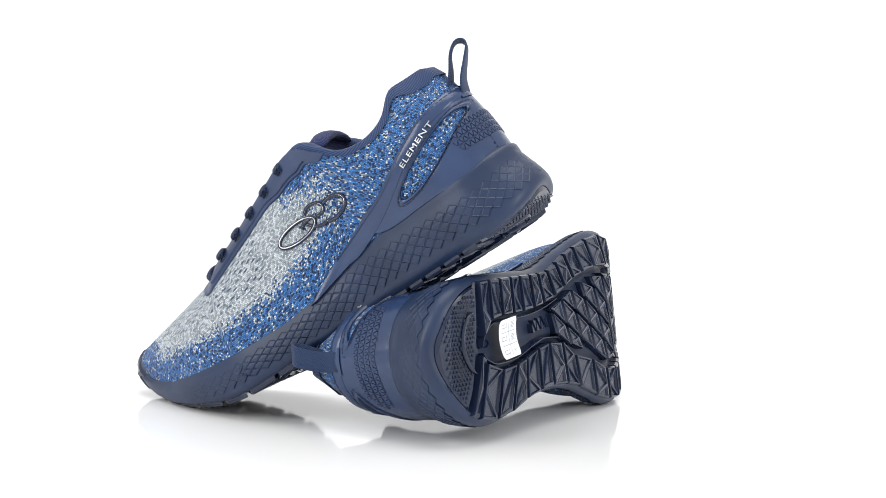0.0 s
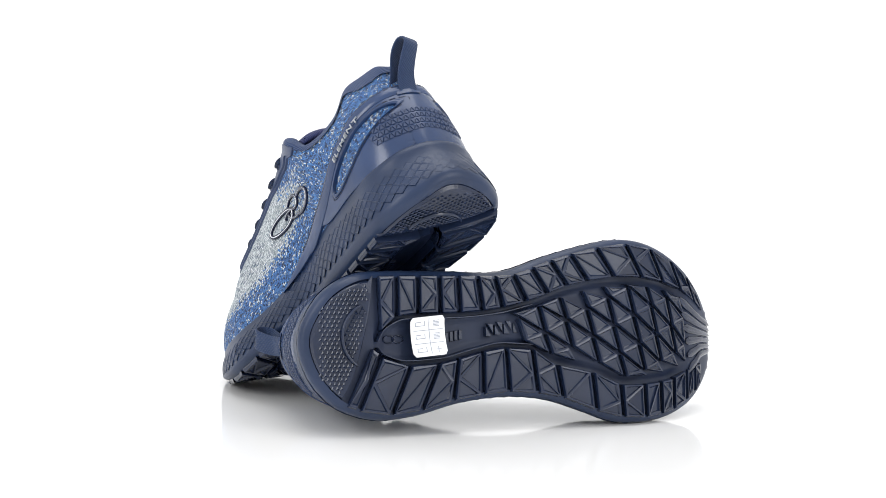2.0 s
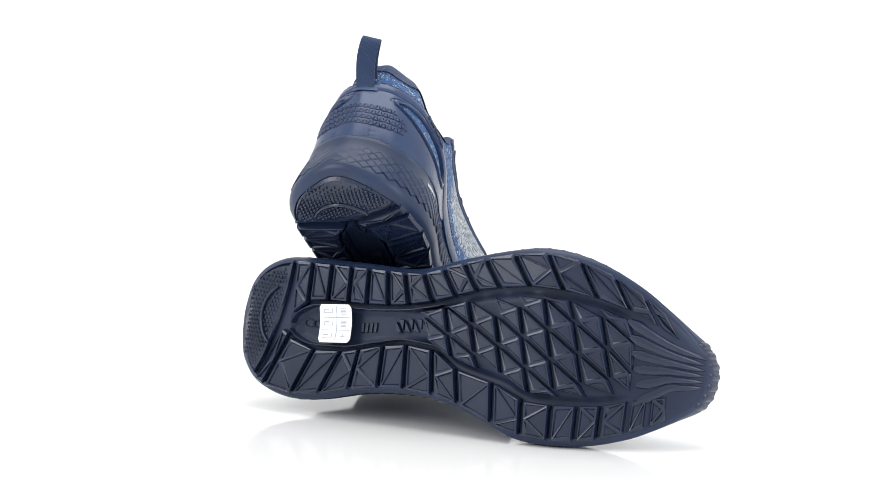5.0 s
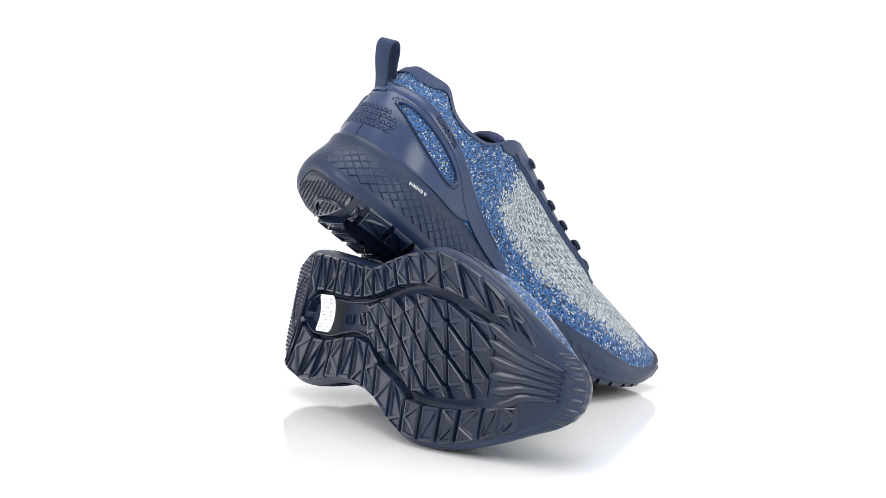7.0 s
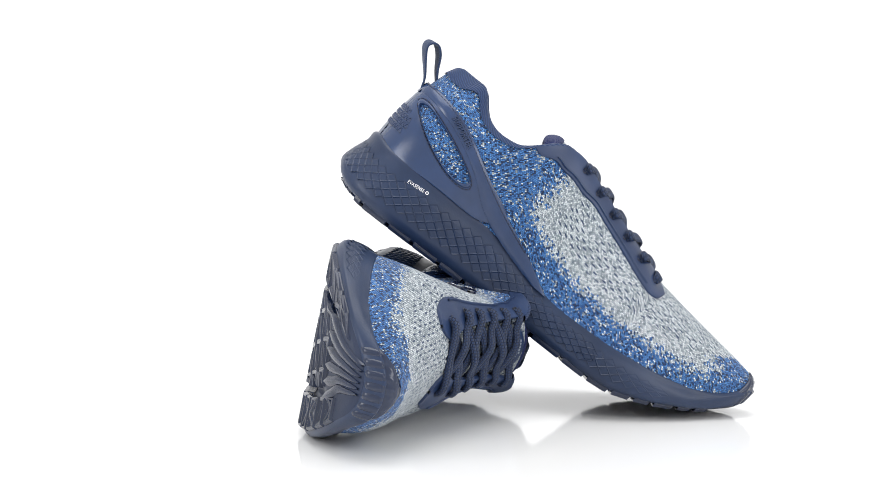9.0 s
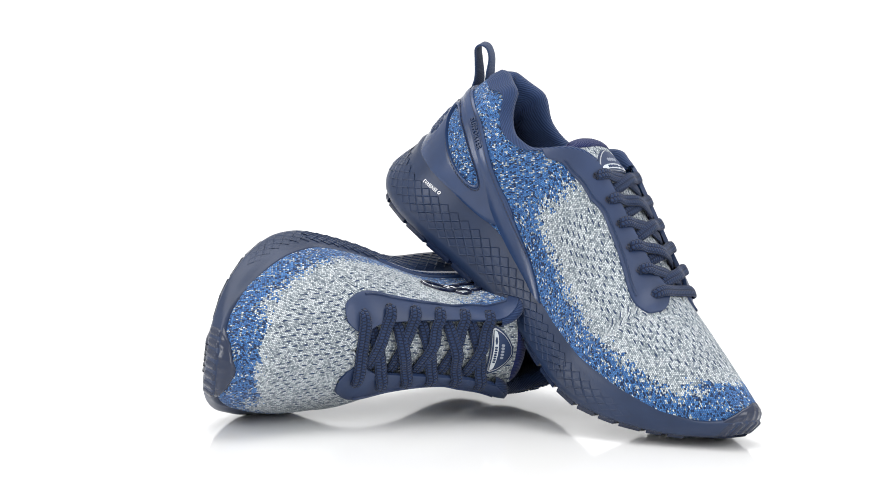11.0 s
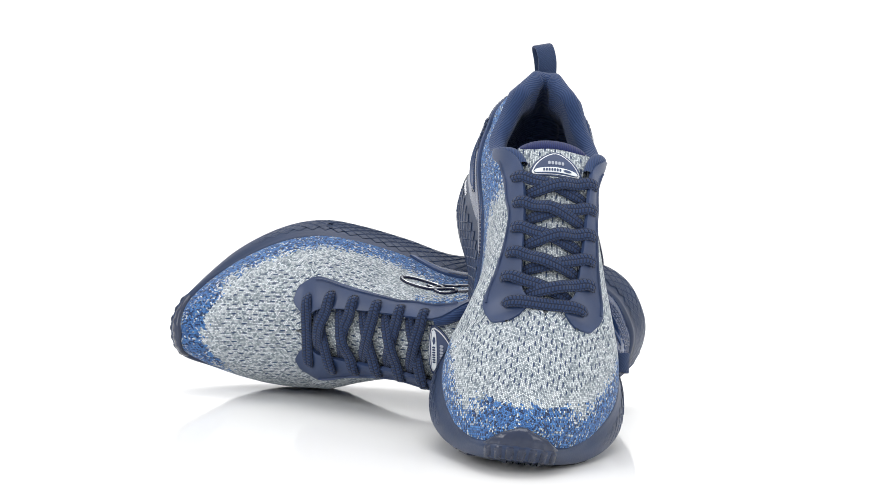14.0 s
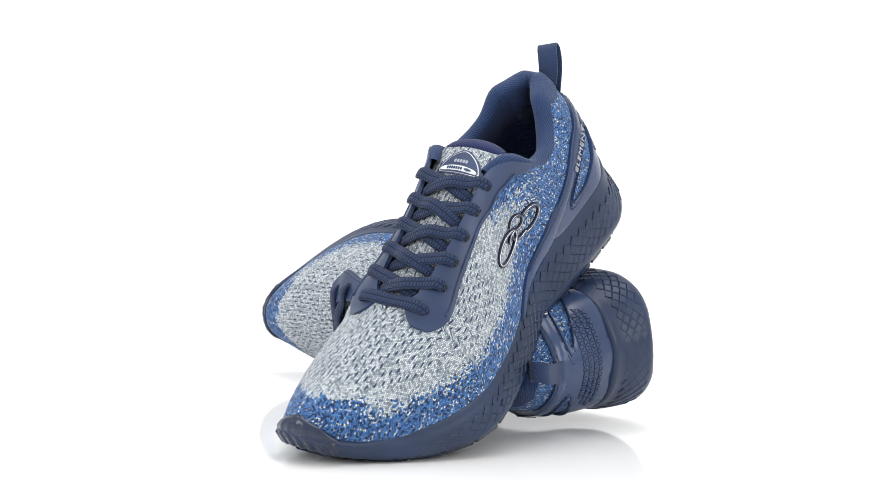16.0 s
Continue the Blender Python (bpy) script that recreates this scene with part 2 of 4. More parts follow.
half_gap = curve([(0.0, 0.0), (0.0195, 0.0), (0.0204, 0.0045), (0.026, 0.0098), (0.036, 0.0150), (0.05, 0.0230), (0.075, 0.0325), (0.097, 0.0330), (0.110, 0.0275), (0.120, 0.0210), (0.14, 0.0185), (0.185, 0.0165), (0.200, 0.0152), (0.2065, 0.0130), (0.2115, 0.0), (0.31, 0.0)])
y_mid = curve([(0.0, 0.0), (0.03, 0.0002), (0.05, 0.0012), (0.08, 0.0042), (0.115, 0.0088), (0.16, 0.0112), (0.2, 0.0108), (0.24, 0.0075), (0.27, 0.0045), (0.292, 0.003)])
swell = curve([(0.0, 40), (0.03, 42), (0.055, 58), (0.085, 76), (0.115, 80), (0.135, 77), (0.15, 70), (0.20, 78), (0.225, 84), (0.31, 86)])


def top_point(i):
    """Where the upper ends above outline point i: on the collar, the edge of the throat, or the ridge of the toe box."""
    x, y = LOOP[i]
    side = 1 if i <= TOE else -1
    x = min(0.0195 + (x + 0.003) * 0.786 if x < 0.10 else x, 0.291)
    return np.array([x, y_mid(x) + side * half_gap(x), z_top(x)])


TOPS = np.array([top_point(i) for i in range(NA)])
for _ in range(2):
    TOPS = 0.5 * TOPS + 0.25 * (np.roll(TOPS, 1, 0) + np.roll(TOPS, -1, 0))
INSET = curve([(0, 0.0105), (0.02, 0.0082), (0.05, 0.0062), (0.10, 0.0056), (0.15, 0.0052), (0.24, 0.006), (0.302, 0.0035)])
FEET = np.column_stack([LOOP - OUTWARD * INSET(LOOP[:, 0])[:, None], z_feather(LOOP[:, 0]) - 0.003])
BEND = np.radians(swell(LOOP[:, 0]))


def at_arc(arr, a):
    """Look an array along the outline up at arc length a (from the heel, positive on the outer side)."""
    k = (a % PERIM) / PERIM * NA
    i = int(k) % NA
    f = k - int(k)
    return arr[i] * (1 - f) + arr[(i + 1) % NA] * f


def skin(a, s, lift=0.0):
    """A point of the upper: a along the outline, s from the sole (0) to the top (1), lifted off the surface."""
    f, t, m = at_arc(FEET, a), at_arc(TOPS, a), at_arc(BEND, a)
    th = s * m
    k = (math.cos(th) - math.cos(m)) / (1 - math.cos(m))
    p = np.array([t[0] + (f[0] - t[0]) * k, t[1] + (f[1] - t[1]) * k, f[2] + (t[2] - f[2]) * math.sin(th) / math.sin(m)])
    if lift:
        da = skin(a + 0.0015, s) - skin(a - 0.0015, s)
        ds = skin(a, min(s + 0.02, 1.0)) - skin(a, max(s - 0.02, 0.0))
        n = np.cross(ds, da)
        n /= max(np.linalg.norm(n), 1e-9)
        if n @ np.append(at_arc(OUTWARD, a), 0.6) < 0:
            n = -n
        p = p + n * lift
    return p


def s_of_z(a, z):
    f, t, m = at_arc(FEET, a), at_arc(TOPS, a), at_arc(BEND, a)
    return math.asin(min(max((z - f[2]) / (t[2] - f[2]) * math.sin(m), 0), math.sin(m))) / m


def a_of_x(x, side):
    """Arc length on the outer (1) or inner (-1) side at x, by the foot line."""
    if side > 0:
        return float(np.interp(x, FEET[:TOE + 1, 0], ARC[:TOE + 1]))
    xs = FEET[TOE:, 0][::-1]
    return float(np.interp(x, xs, ARC[TOE:][::-1])) - PERIM


def on_side(x, z, side, lift=0.0):
    """A point of the upper's side wall at x (by profile) and height z."""
    a = a_of_x(x, side)
    for _ in range(6):
        s = s_of_z(a, z)
        a += (x - skin(a, s)[0]) * side * 0.9
        a = max(a, -0.004) if side > 0 else min(a, 0.004)
    return skin(a, s_of_z(a, z), lift)


class Maker:
    """Collects the parts of one shoe; m is 1 for the left shoe and -1 for the right one."""

    def __init__(self, m, thing):
        self.m, self.thing = m, thing

    def add(self, name, verts, faces, mat, parent=None, label="", smooth=True, uvs=None, attrs=None, sharp=None):
        v = np.array(verts, float).copy()
        v[:, 1] *= self.m
        me = mesh_of(name, v, faces, mat, smooth, uvs, attrs)
        bm = bmesh.new()
        bm.from_mesh(me)
        bmesh.ops.recalc_face_normals(bm, faces=bm.faces)
        bm.to_mesh(me)
        bm.free()
        if sharp:
            me.set_sharp_from_angle(angle=radians(sharp))
        return part(name, me, parent or self.thing, label)

    def ribbon(self, name, lower, upper, thick, mat, parent=None, label="", closed=False, cross=6, side=1, sink=0.001, crown=0.0, ease=False):
        """An overlay on the side wall between two lines in (x, z), as thick as given."""
        n = len(lower)
        verts, uvs = [], []
        for (x0, z0), (x1, z1) in zip(lower, upper):
            for j in range(cross + 2):
                k = min(max((j - 0.5) / (cross - 0.0), 0), 1) if 0 < j < cross + 1 else (0 if j == 0 else 1)
                if 0 < j < cross + 1:
                    k = (j - 1) / (cross - 1)
                lift = -sink if j in (0, cross + 1) else thick + crown * math.sin(math.pi * k)
                if j in (1, cross):
                    k = 0.03 if j == 1 else 0.97
                    lift = thick * 0.8
                kz = 1 - (1 - k) ** 2 if ease else k
                x, z = x0 + (x1 - x0) * k, z0 + (z1 - z0) * kz
                verts.append(on_side(x, z, side, lift))
                uvs.append((x, z))
        return self.add(name, verts, grid_faces(n, cross + 2, closed), mat, parent, label, uvs=uvs, sharp=50)


def shoe_upper(mk):
    nv = 40
    verts, uvs, zone, holes, fore, down = [], [], [], [], [], []
    for i in range(NA):
        a = ARC[i]
        along = a if i <= TOE else a - PERIM
        up = 0.0
        prev = None
        run = [skin(a, j / (nv - 1)) for j in range(nv)]
        total = sum(float(np.linalg.norm(run[j + 1] - run[j])) for j in range(nv - 1))
        for j in range(nv):
            s = j / (nv - 1)
            p = skin(a, s)
            if prev is not None:
                up += float(np.linalg.norm(p - prev))
            prev = p
            verts.append(p)
            x, y, z = p
            uvs.append((abs(along), up + (5 if along < 0 else 0)))
            fore.append(x)
            down.append((total - up + abs(float(half_gap(x)))) * (1 if along >= 0 else -1))
            # blue towards the sole, the toe and all the heel half; grey over the vamp
            inner = along < 0
            hz = z - float(z_feather(x))
            g = min((x - (0.108 if inner else 0.080) + (0.2 * (z - 0.055) if not inner else -0.05 * (z - 0.09))) / (0.02 if inner else 0.062), 1.6)
            low = (hz - float(np.interp(x, [0.1, 0.15, 0.2, 0.25, 0.3], [0.022, 0.016, 0.011, 0.010, 0.006] if inner else [0.024, 0.0165, 0.0125, 0.0145, 0.009]))) / 0.013
            tip = (0.281 - x) / 0.022 if hz < 0.028 else (0.292 - x) / 0.02
            grey = min(g, low + 0.25, tip + 0.15)
            if not inner and x < 0.14:
                grey = min(grey, (0.092 - z) / 0.014 + 0.3)
            zone.append(min(0.815, 1.06 - 0.98 * max(grey, 0.10)) if grey < 1.1 else -0.2)
            holes.append(min(max((grey - 1.15) * 3, 0), 1) * (1 if x > (0.13 if inner else 0.165) else 0))
    faces = grid_faces(NA, nv, True)
    up = mk.add("upper", verts, faces, KNIT, label="grey and blue two-tone knit upper", uvs=uvs, attrs={"zone": zone, "mesh": holes, "fore": fore, "down": down})
    layer = up.data.uv_layers["UVMap"].data
    for face in up.data.polygons:
        if sum(verts[v][0] for v in face.vertices) / 4 > 0.060:
            for lp in face.loop_indices:
                v = up.data.loops[lp].vertex_index
                layer[lp].uv = (fore[v] + 9.0, down[v] + 3.0)
    return up


def wall_inset(x, t):
    """How far the sole's side wall stands inside the outline, at x and height t (0 to 1)."""
    mid = float(np.interp(t, [0.0, 0.04, 0.10, 0.17, 0.25, 0.45, 0.62, 0.78, 0.88, 0.95, 0.985, 1.0, 1.001], [0.0042, 0.0022, 0.0007, 0.0, 0.0003, 0.0010, 0.0020, 0.0038, 0.0050, 0.0054, 0.0060, 0.0074, 0.0110]))
    heel = float(np.interp(t, [0.0, 0.04, 0.12, 0.20, 0.45, 0.62, 0.78, 0.92, 0.97, 1.0, 1.001], [0.0050, 0.0020, 0.0003, 0.0, 0.0024, 0.0048, 0.0066, 0.0066, 0.0070, 0.0086, 0.0120]))
    toe = float(np.interp(t, [0.0, 0.1, 0.25, 0.5, 0.75, 0.92, 1.0, 1.001], [0.0036, 0.0022, 0.0012, 0.0006, 0.0002, 0.0, 0.0022, 0.0060]))
    h = min(max((0.035 - x) / 0.03, 0), 1)
    f = min(max((x - 0.27) / 0.028, 0), 1)
    return mid * (1 - h) * (1 - f) + heel * h + toe * f


def wall_base(p, o):
    """Height of the sole's lower edge at an outline point."""
    return float(z_bottom((p - o * wall_inset(p[0], 0.0))[0])) + 0.0022


def wall_point(a, t, lift=0.0):
    """A point of the sole's side wall: a along the outline, t from its lower (0) to its upper edge (1)."""
    p, o = at_arc(LOOP, a), at_arc(OUTWARD, a)
    o = o / np.linalg.norm(o)
    zb, zf = wall_base(p, o), float(z_feather(p[0])) + 0.0012
    q = p - o * (wall_inset(p[0], t) - lift)
    return (q[0], q[1], zb + (zf - zb) * t)


def shoe_midsole(mk):
    rows = [0.0, 0.04, 0.10, 0.17, 0.22, 0.28, 0.45, 0.58, 0.66, 0.78, 0.88, 0.95, 0.985, 1.0, 1.001]
    verts = []
    for i in range(NA):
        x, y = LOOP[i]
        zb, zf = wall_base(LOOP[i], OUTWARD[i]), float(z_feather(x)) + 0.0012
        for t in rows:
            q = LOOP[i] - OUTWARD[i] * wall_inset(x, t)
            verts.append((q[0], q[1], zb + (zf - zb) * t))
    nv = len(rows)
    faces = grid_faces(NA, nv, True)
    mid = mk.add("midsole", verts, faces, FOAM, label="navy moulded foam midsole with a diamond relief")
    return mid


def side_relief(mk, mid):
    """Rows of moulded diamonds round the side wall; they fade out towards the upper."""
    verts, faces = [], []

    wall = wall_point
    for side in (1, -1):
        step = 0.0088
        n = int(ARC[TOE] / step) if side > 0 else int((PERIM - ARC[TOE]) / step)
        for i in range(-1 if side > 0 else 1, n):
            a = i * step
            x = at_arc(LOOP, a * side)[0]
            if i * step > 0.284:
                continue
            lo = 0.23
            hi = float(np.interp(i * step, [0, 0.03, 0.06, 0.12, 0.17, 0.22, 0.285], [0.74, 0.74, 0.72, 0.78, 0.84, 0.80, 0.66]))
            rows = 3 if i * step < 0.235 else 2
            dt = (hi - lo) / rows
            for j in range(rows * 2 - 1):
                if i < 0 and j % 2 == 0:
                    continue
                off = 0.5 * (j % 2)
                c = a + off * step
                t = lo + dt * (j + 1) / 2
                w, h = step * 0.5, dt * 0.5
                b0 = len(verts)
                ring = [(c - w, t), (c, t - h), (c + w, t), (c, t + h)]
                for (u, q) in ring:
                    verts.append(wall(u * side, q, float(np.interp(abs(u), [0.010, 0.035, 0.235, 0.285], [0.0002, 0.0006, 0.0006, 0.0002])) * (1.25 - 0.7 * q)))
                for (u, q) in ring:
                    verts.append(wall((c + (u - c) * 0.80) * side, t + (q - t) * 0.76, 0.00008))
                verts.append(wall((c - w * 0.62) * side, t, 0.00015))
                verts.append(wall((c + w * 0.62) * side, t, 0.00015))
                for k in range(4):
                    k2 = (k + 1) % 4
                    faces.append((b0 + k, b0 + k2, b0 + 4 + k2, b0 + 4 + k))
                lf, rt = b0 + 8, b0 + 9
                faces += [(b0 + 4, b0 + 5, lf), (b0 + 5, rt, lf), (b0 + 5, b0 + 6, rt), (b0 + 6, b0 + 7, rt), (b0 + 7, lf, rt), (b0 + 7, b0 + 4, lf)]
    used = mk.add("diamond_relief", verts, faces, FOAM, mid, smooth=False)
    tagged(used, kind="stuff")
    return used


def sole_z(x):
    return float(z_bottom(x))


def tread_depth(x, y):
    """Depth of the tread's floor: shallow between the lugs, deep in the waist."""
    inside = min(float(groove_out(x)) - y, y - float(groove_in(x)))
    f = min(max((inside - 0.0005) / 0.003, 0), 1) * min(max((x - 0.041) / 0.006, 0), 1) * min(max((0.140 - x) / 0.03, 0), 1)
    near = min(abs(float(groove_out(x)) - y), abs(y - float(groove_in(x))))
    cut = min(max((0.0040 - near) / 0.002, 0), 1) * (1 if 0.04 < x < 0.28 else 0)
    toe = min(max((x - 0.252) / 0.018, 0), 1)
    return (0.0048 + max(0.0045 * f, 0.0028 * cut)) * (1 - toe) + 0.0012 * toe


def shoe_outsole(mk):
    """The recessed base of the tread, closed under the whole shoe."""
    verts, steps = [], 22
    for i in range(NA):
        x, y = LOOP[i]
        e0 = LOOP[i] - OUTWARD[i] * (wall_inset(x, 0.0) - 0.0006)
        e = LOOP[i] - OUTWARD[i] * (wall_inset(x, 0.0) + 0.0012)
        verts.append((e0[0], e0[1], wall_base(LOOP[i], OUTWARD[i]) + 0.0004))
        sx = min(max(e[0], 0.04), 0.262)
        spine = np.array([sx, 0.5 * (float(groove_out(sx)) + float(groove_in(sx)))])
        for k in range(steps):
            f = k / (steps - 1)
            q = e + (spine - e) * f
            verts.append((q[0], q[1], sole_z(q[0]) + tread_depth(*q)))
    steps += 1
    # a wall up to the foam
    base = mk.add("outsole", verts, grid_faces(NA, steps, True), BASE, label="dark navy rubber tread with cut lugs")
    return base


def collar(mk):
    """Padded collar and the lining down to the footbed."""
    idx = [i for i in range(NA) if TOPS[i][0] < 0.124]
    k = [i for i in idx if i > NA // 2] + [i for i in idx if i <= NA // 2]
    verts, uvs = [], []
    sect = 16
    run = 0.0
    for n, i in enumerate(k):
        a = ARC[i]
        t = TOPS[i]
        below = skin(a, 0.93)
        up = t - below
        up /= np.linalg.norm(up)
        tan = TOPS[k[min(n + 1, len(k) - 1)]] - TOPS[k[max(n - 1, 0)]]
        tan /= max(np.linalg.norm(tan), 1e-9)
        inw = np.cross(tan, up)
        cen = np.array([0.065, 0.0, t[2]]) - t
        if inw @ cen < 0:
            inw = -inw
        inw /= max(np.linalg.norm(inw), 1e-9)
        if n:
            run += float(np.linalg.norm(TOPS[i] - TOPS[k[n - 1]]))
        thin = float(np.interp(t[0], [0.02, 0.05, 0.10, 0.124], [1.15, 1.0, 0.85, 0.5]))
        heel = float(np.interp(t[0], [0.019, 0.03, 0.05], [0.6, 1.15, 1.0]))
        rr = 0.0042 * thin
        dep = 0.0
        for j in range(sect):
            if j < 7:
                ang = math.pi * (j / 6) * 0.95
                p = t + inw * (rr * 1.05 - rr * 1.25 * math.cos(ang)) + up * (rr * 1.15 * math.sin(ang))
                if j == 0:
                    peak = float(np.interp(t[0], [0.0195, 0.028, 0.038, 0.047], [0.25, 1, 1, 0]))
                    p = skin(a, s_of_z(a, t[2] - 0.0022 - 0.0068 * peak), 0.0011)
            else:
                f = (j - 6) / (sect - 7)
                z = t[2] + (0.034 - t[2]) * f
                s = s_of_z(a, max(z, FEET[i][2] + 0.001))
                w = skin(a, s)
                o = np.append(OUTWARD[i], 0)
                thick = (0.0095 + 0.0055 * math.sin(min(f * 2.2, 1) * math.pi)) * thin * heel
                p = w - o * thick
                if j == 7:
                    p = 0.5 * p + 0.5 * (t + inw * rr * 2.2)
                p[2] = z
            if j:
                dep += float(np.linalg.norm(p - np.array(verts[-1])))
            verts.append(p)
            uvs.append((dep + 0.6 * t[0], run))
    mk.add("collar", verts, grid_faces(len(k), sect), LINING, label="padded ribbed navy collar lining", uvs=uvs)
    # footbed
    verts = []
    loop = [i for i in range(NA)]
    for i in loop:
        e = LOOP[i] - OUTWARD[i] * 0.012
        for f in (0, 0.5, 1.0):
            c = np.array([min(max(e[0], 0.04), 0.26), 0.002])
            q = e + (c - e) * f
            verts.append((q[0], q[1], float(z_feather(q[0])) - 0.002))
    mk.add("footbed", verts, grid_faces(NA, 3, True), FOOTBED, label="grey footbed")


def loop_strip(mk, name, path, width_dir, width, thick, mat, label="", parent=None):
    """A flat band that follows a path of points; width_dir is its cross direction."""
    p = np.array(path, float)
    n = len(p)
    w = np.array(width_dir, float)
    if w.ndim == 1:
        w = np.tile(w, (n, 1))
    verts, uvs, run = [], [], 0.0
    for i in range(n):
        t = p[min(i + 1, n - 1)] - p[max(i - 1, 0)]
        t /= np.linalg.norm(t)
        b = w[i] - t * (w[i] @ t)
        b /= np.linalg.norm(b)
        nn = np.cross(t, b)
        if i:
            run += float(np.linalg.norm(p[i] - p[i - 1]))
        for (u, v) in ((-1, -0.6), (-0.9, -1), (0, -1), (0.9, -1), (1, -0.6), (1, 0.6), (0.9, 1), (0, 1), (-0.9, 1), (-1, 0.6)):
            verts.append(p[i] + b * u * width / 2 + nn * v * thick / 2)
            uvs.append((u * width / 2, run))
    return mk.add(name, verts, grid_faces(n, 10, False, True) + [tuple(range(10)), tuple(reversed(range((n - 1) * 10, n * 10)))], mat, parent, label, uvs=uvs, sharp=40)


def pull_tab(mk, twist, sway, forward):
    """A webbing loop at the heel, standing off backwards and up."""
    path = spline([(0.0125, 0, 0.082), (0.0085, 0, 0.0915), (0.001, 0, 0.1010), (-0.0040, 0, 0.1080), (-0.0030, 0, 0.1122), (0.0015, 0, 0.1130), (0.0070, 0, 0.1085), (0.0120, 0, 0.1000), (0.0170, 0, 0.0930)], 40)
    across = []
    for q in path:
        bent = min(max((q[2] - 0.086) / 0.020, 0), 1.3)
        w = radians(twist) * bent
        dx = q[0] - 0.006
        q[0], q[1] = 0.006 + dx * math.cos(w) + forward * bent, dx * math.sin(w) + sway * bent * bent
        across.append((-math.sin(w), math.cos(w), 0))
    loop_strip(mk, "pull_tab", path, across, 0.0120, 0.0014, WEBBING, "navy woven webbing pull loop")


def eyestays(mk):
    """The film panels on both sides of the throat, with a raised trim line."""
    xs = np.linspace(0.0945, 0.2185, 68)
    depth = curve([(0.0945, 0.0010), (0.100, 0.0075), (0.110, 0.0125), (0.120, 0.0155), (0.134, 0.0145), (0.150, 0.0112), (0.170, 0.0112), (0.185, 0.0116), (0.198, 0.0128), (0.207, 0.0132), (0.214, 0.0118), (0.2175, 0.0090), (0.2185, 0.0062)])
    notch = curve([(0.0945, -0.0008), (0.2055, -0.0008), (0.2090, 0.0004), (0.2125, 0.0022), (0.2160, 0.0036), (0.2185, 0.0052)])
    for side in (1, -1):
        up = [(x, float(z_top(x)) - float(notch(x))) for x in xs]
        lo = [(x, float(z_top(x)) - float(depth(x))) for x in xs]
        st = mk.ribbon("eyestay", lo, up, 0.0015, STAY, label="navy film eyestay panel", side=side, cross=14, ease=True)
        inner = xs[8:60]
        a = [(x, float(z_top(x)) - float(depth(x)) + 0.0022) for x in inner]
        b = [(x, float(z_top(x)) - float(depth(x)) + 0.0031) for x in inner]
        mk.ribbon("trim_line", a, b, 0.0026, STAY, st, side=side, cross=3)
        for k in range(6):
            x = 0.1290 + 0.0157 * k
            z = float(z_top(x)) - 0.0048
            c = on_side(x, z, side, 0.0016)
            u = on_side(x + 0.002, z, side, 0.0016) - on_side(x - 0.002, z, side, 0.0016)
            w = on_side(x, z + 0.001, side, 0.0016) - on_side(x, z - 0.001, side, 0.0016)
            u /= np.linalg.norm(u)
            w /= np.linalg.norm(w)
            n = np.cross(u, w)
            n = n if n[2] > 0 else -n
            vs = []
            for i in range(14):
                t = 2 * math.pi * i / 14
                for r, h in ((0.0022, 0.0), (0.0020, 0.0005), (0.0014, 0.0004), (0.0012, -0.0006)):
                    vs.append(c + u * r * math.cos(t) + w * r * math.sin(t) + n * h)
            mk.add("eyelet", vs, grid_faces(14, 4, True), GROOVE, st)


TONGUE = [(0.228, 0.0735), (0.212, 0.0782), (0.191, 0.0852), (0.167, 0.0942), (0.142, 0.1042), (0.124, 0.1096), (0.112, 0.1128), (0.105, 0.1140), (0.100, 0.1142)]


def tongue_at(x, y, lift=0.0):
    """The tongue's surface; y from its middle line."""
    z = float(curve(sorted(TONGUE))(x))
    w = float(np.interp(x, [0.10, 0.118, 0.135, 0.20, 0.23], [0.0215, 0.0225, 0.0205, 0.0185, 0.012]))
    p = np.array([x, float(y_mid(x)) + y, z - 0.0060 * (y / w) ** 2])
    return p + np.array([0.37, 0, 0.93]) * lift


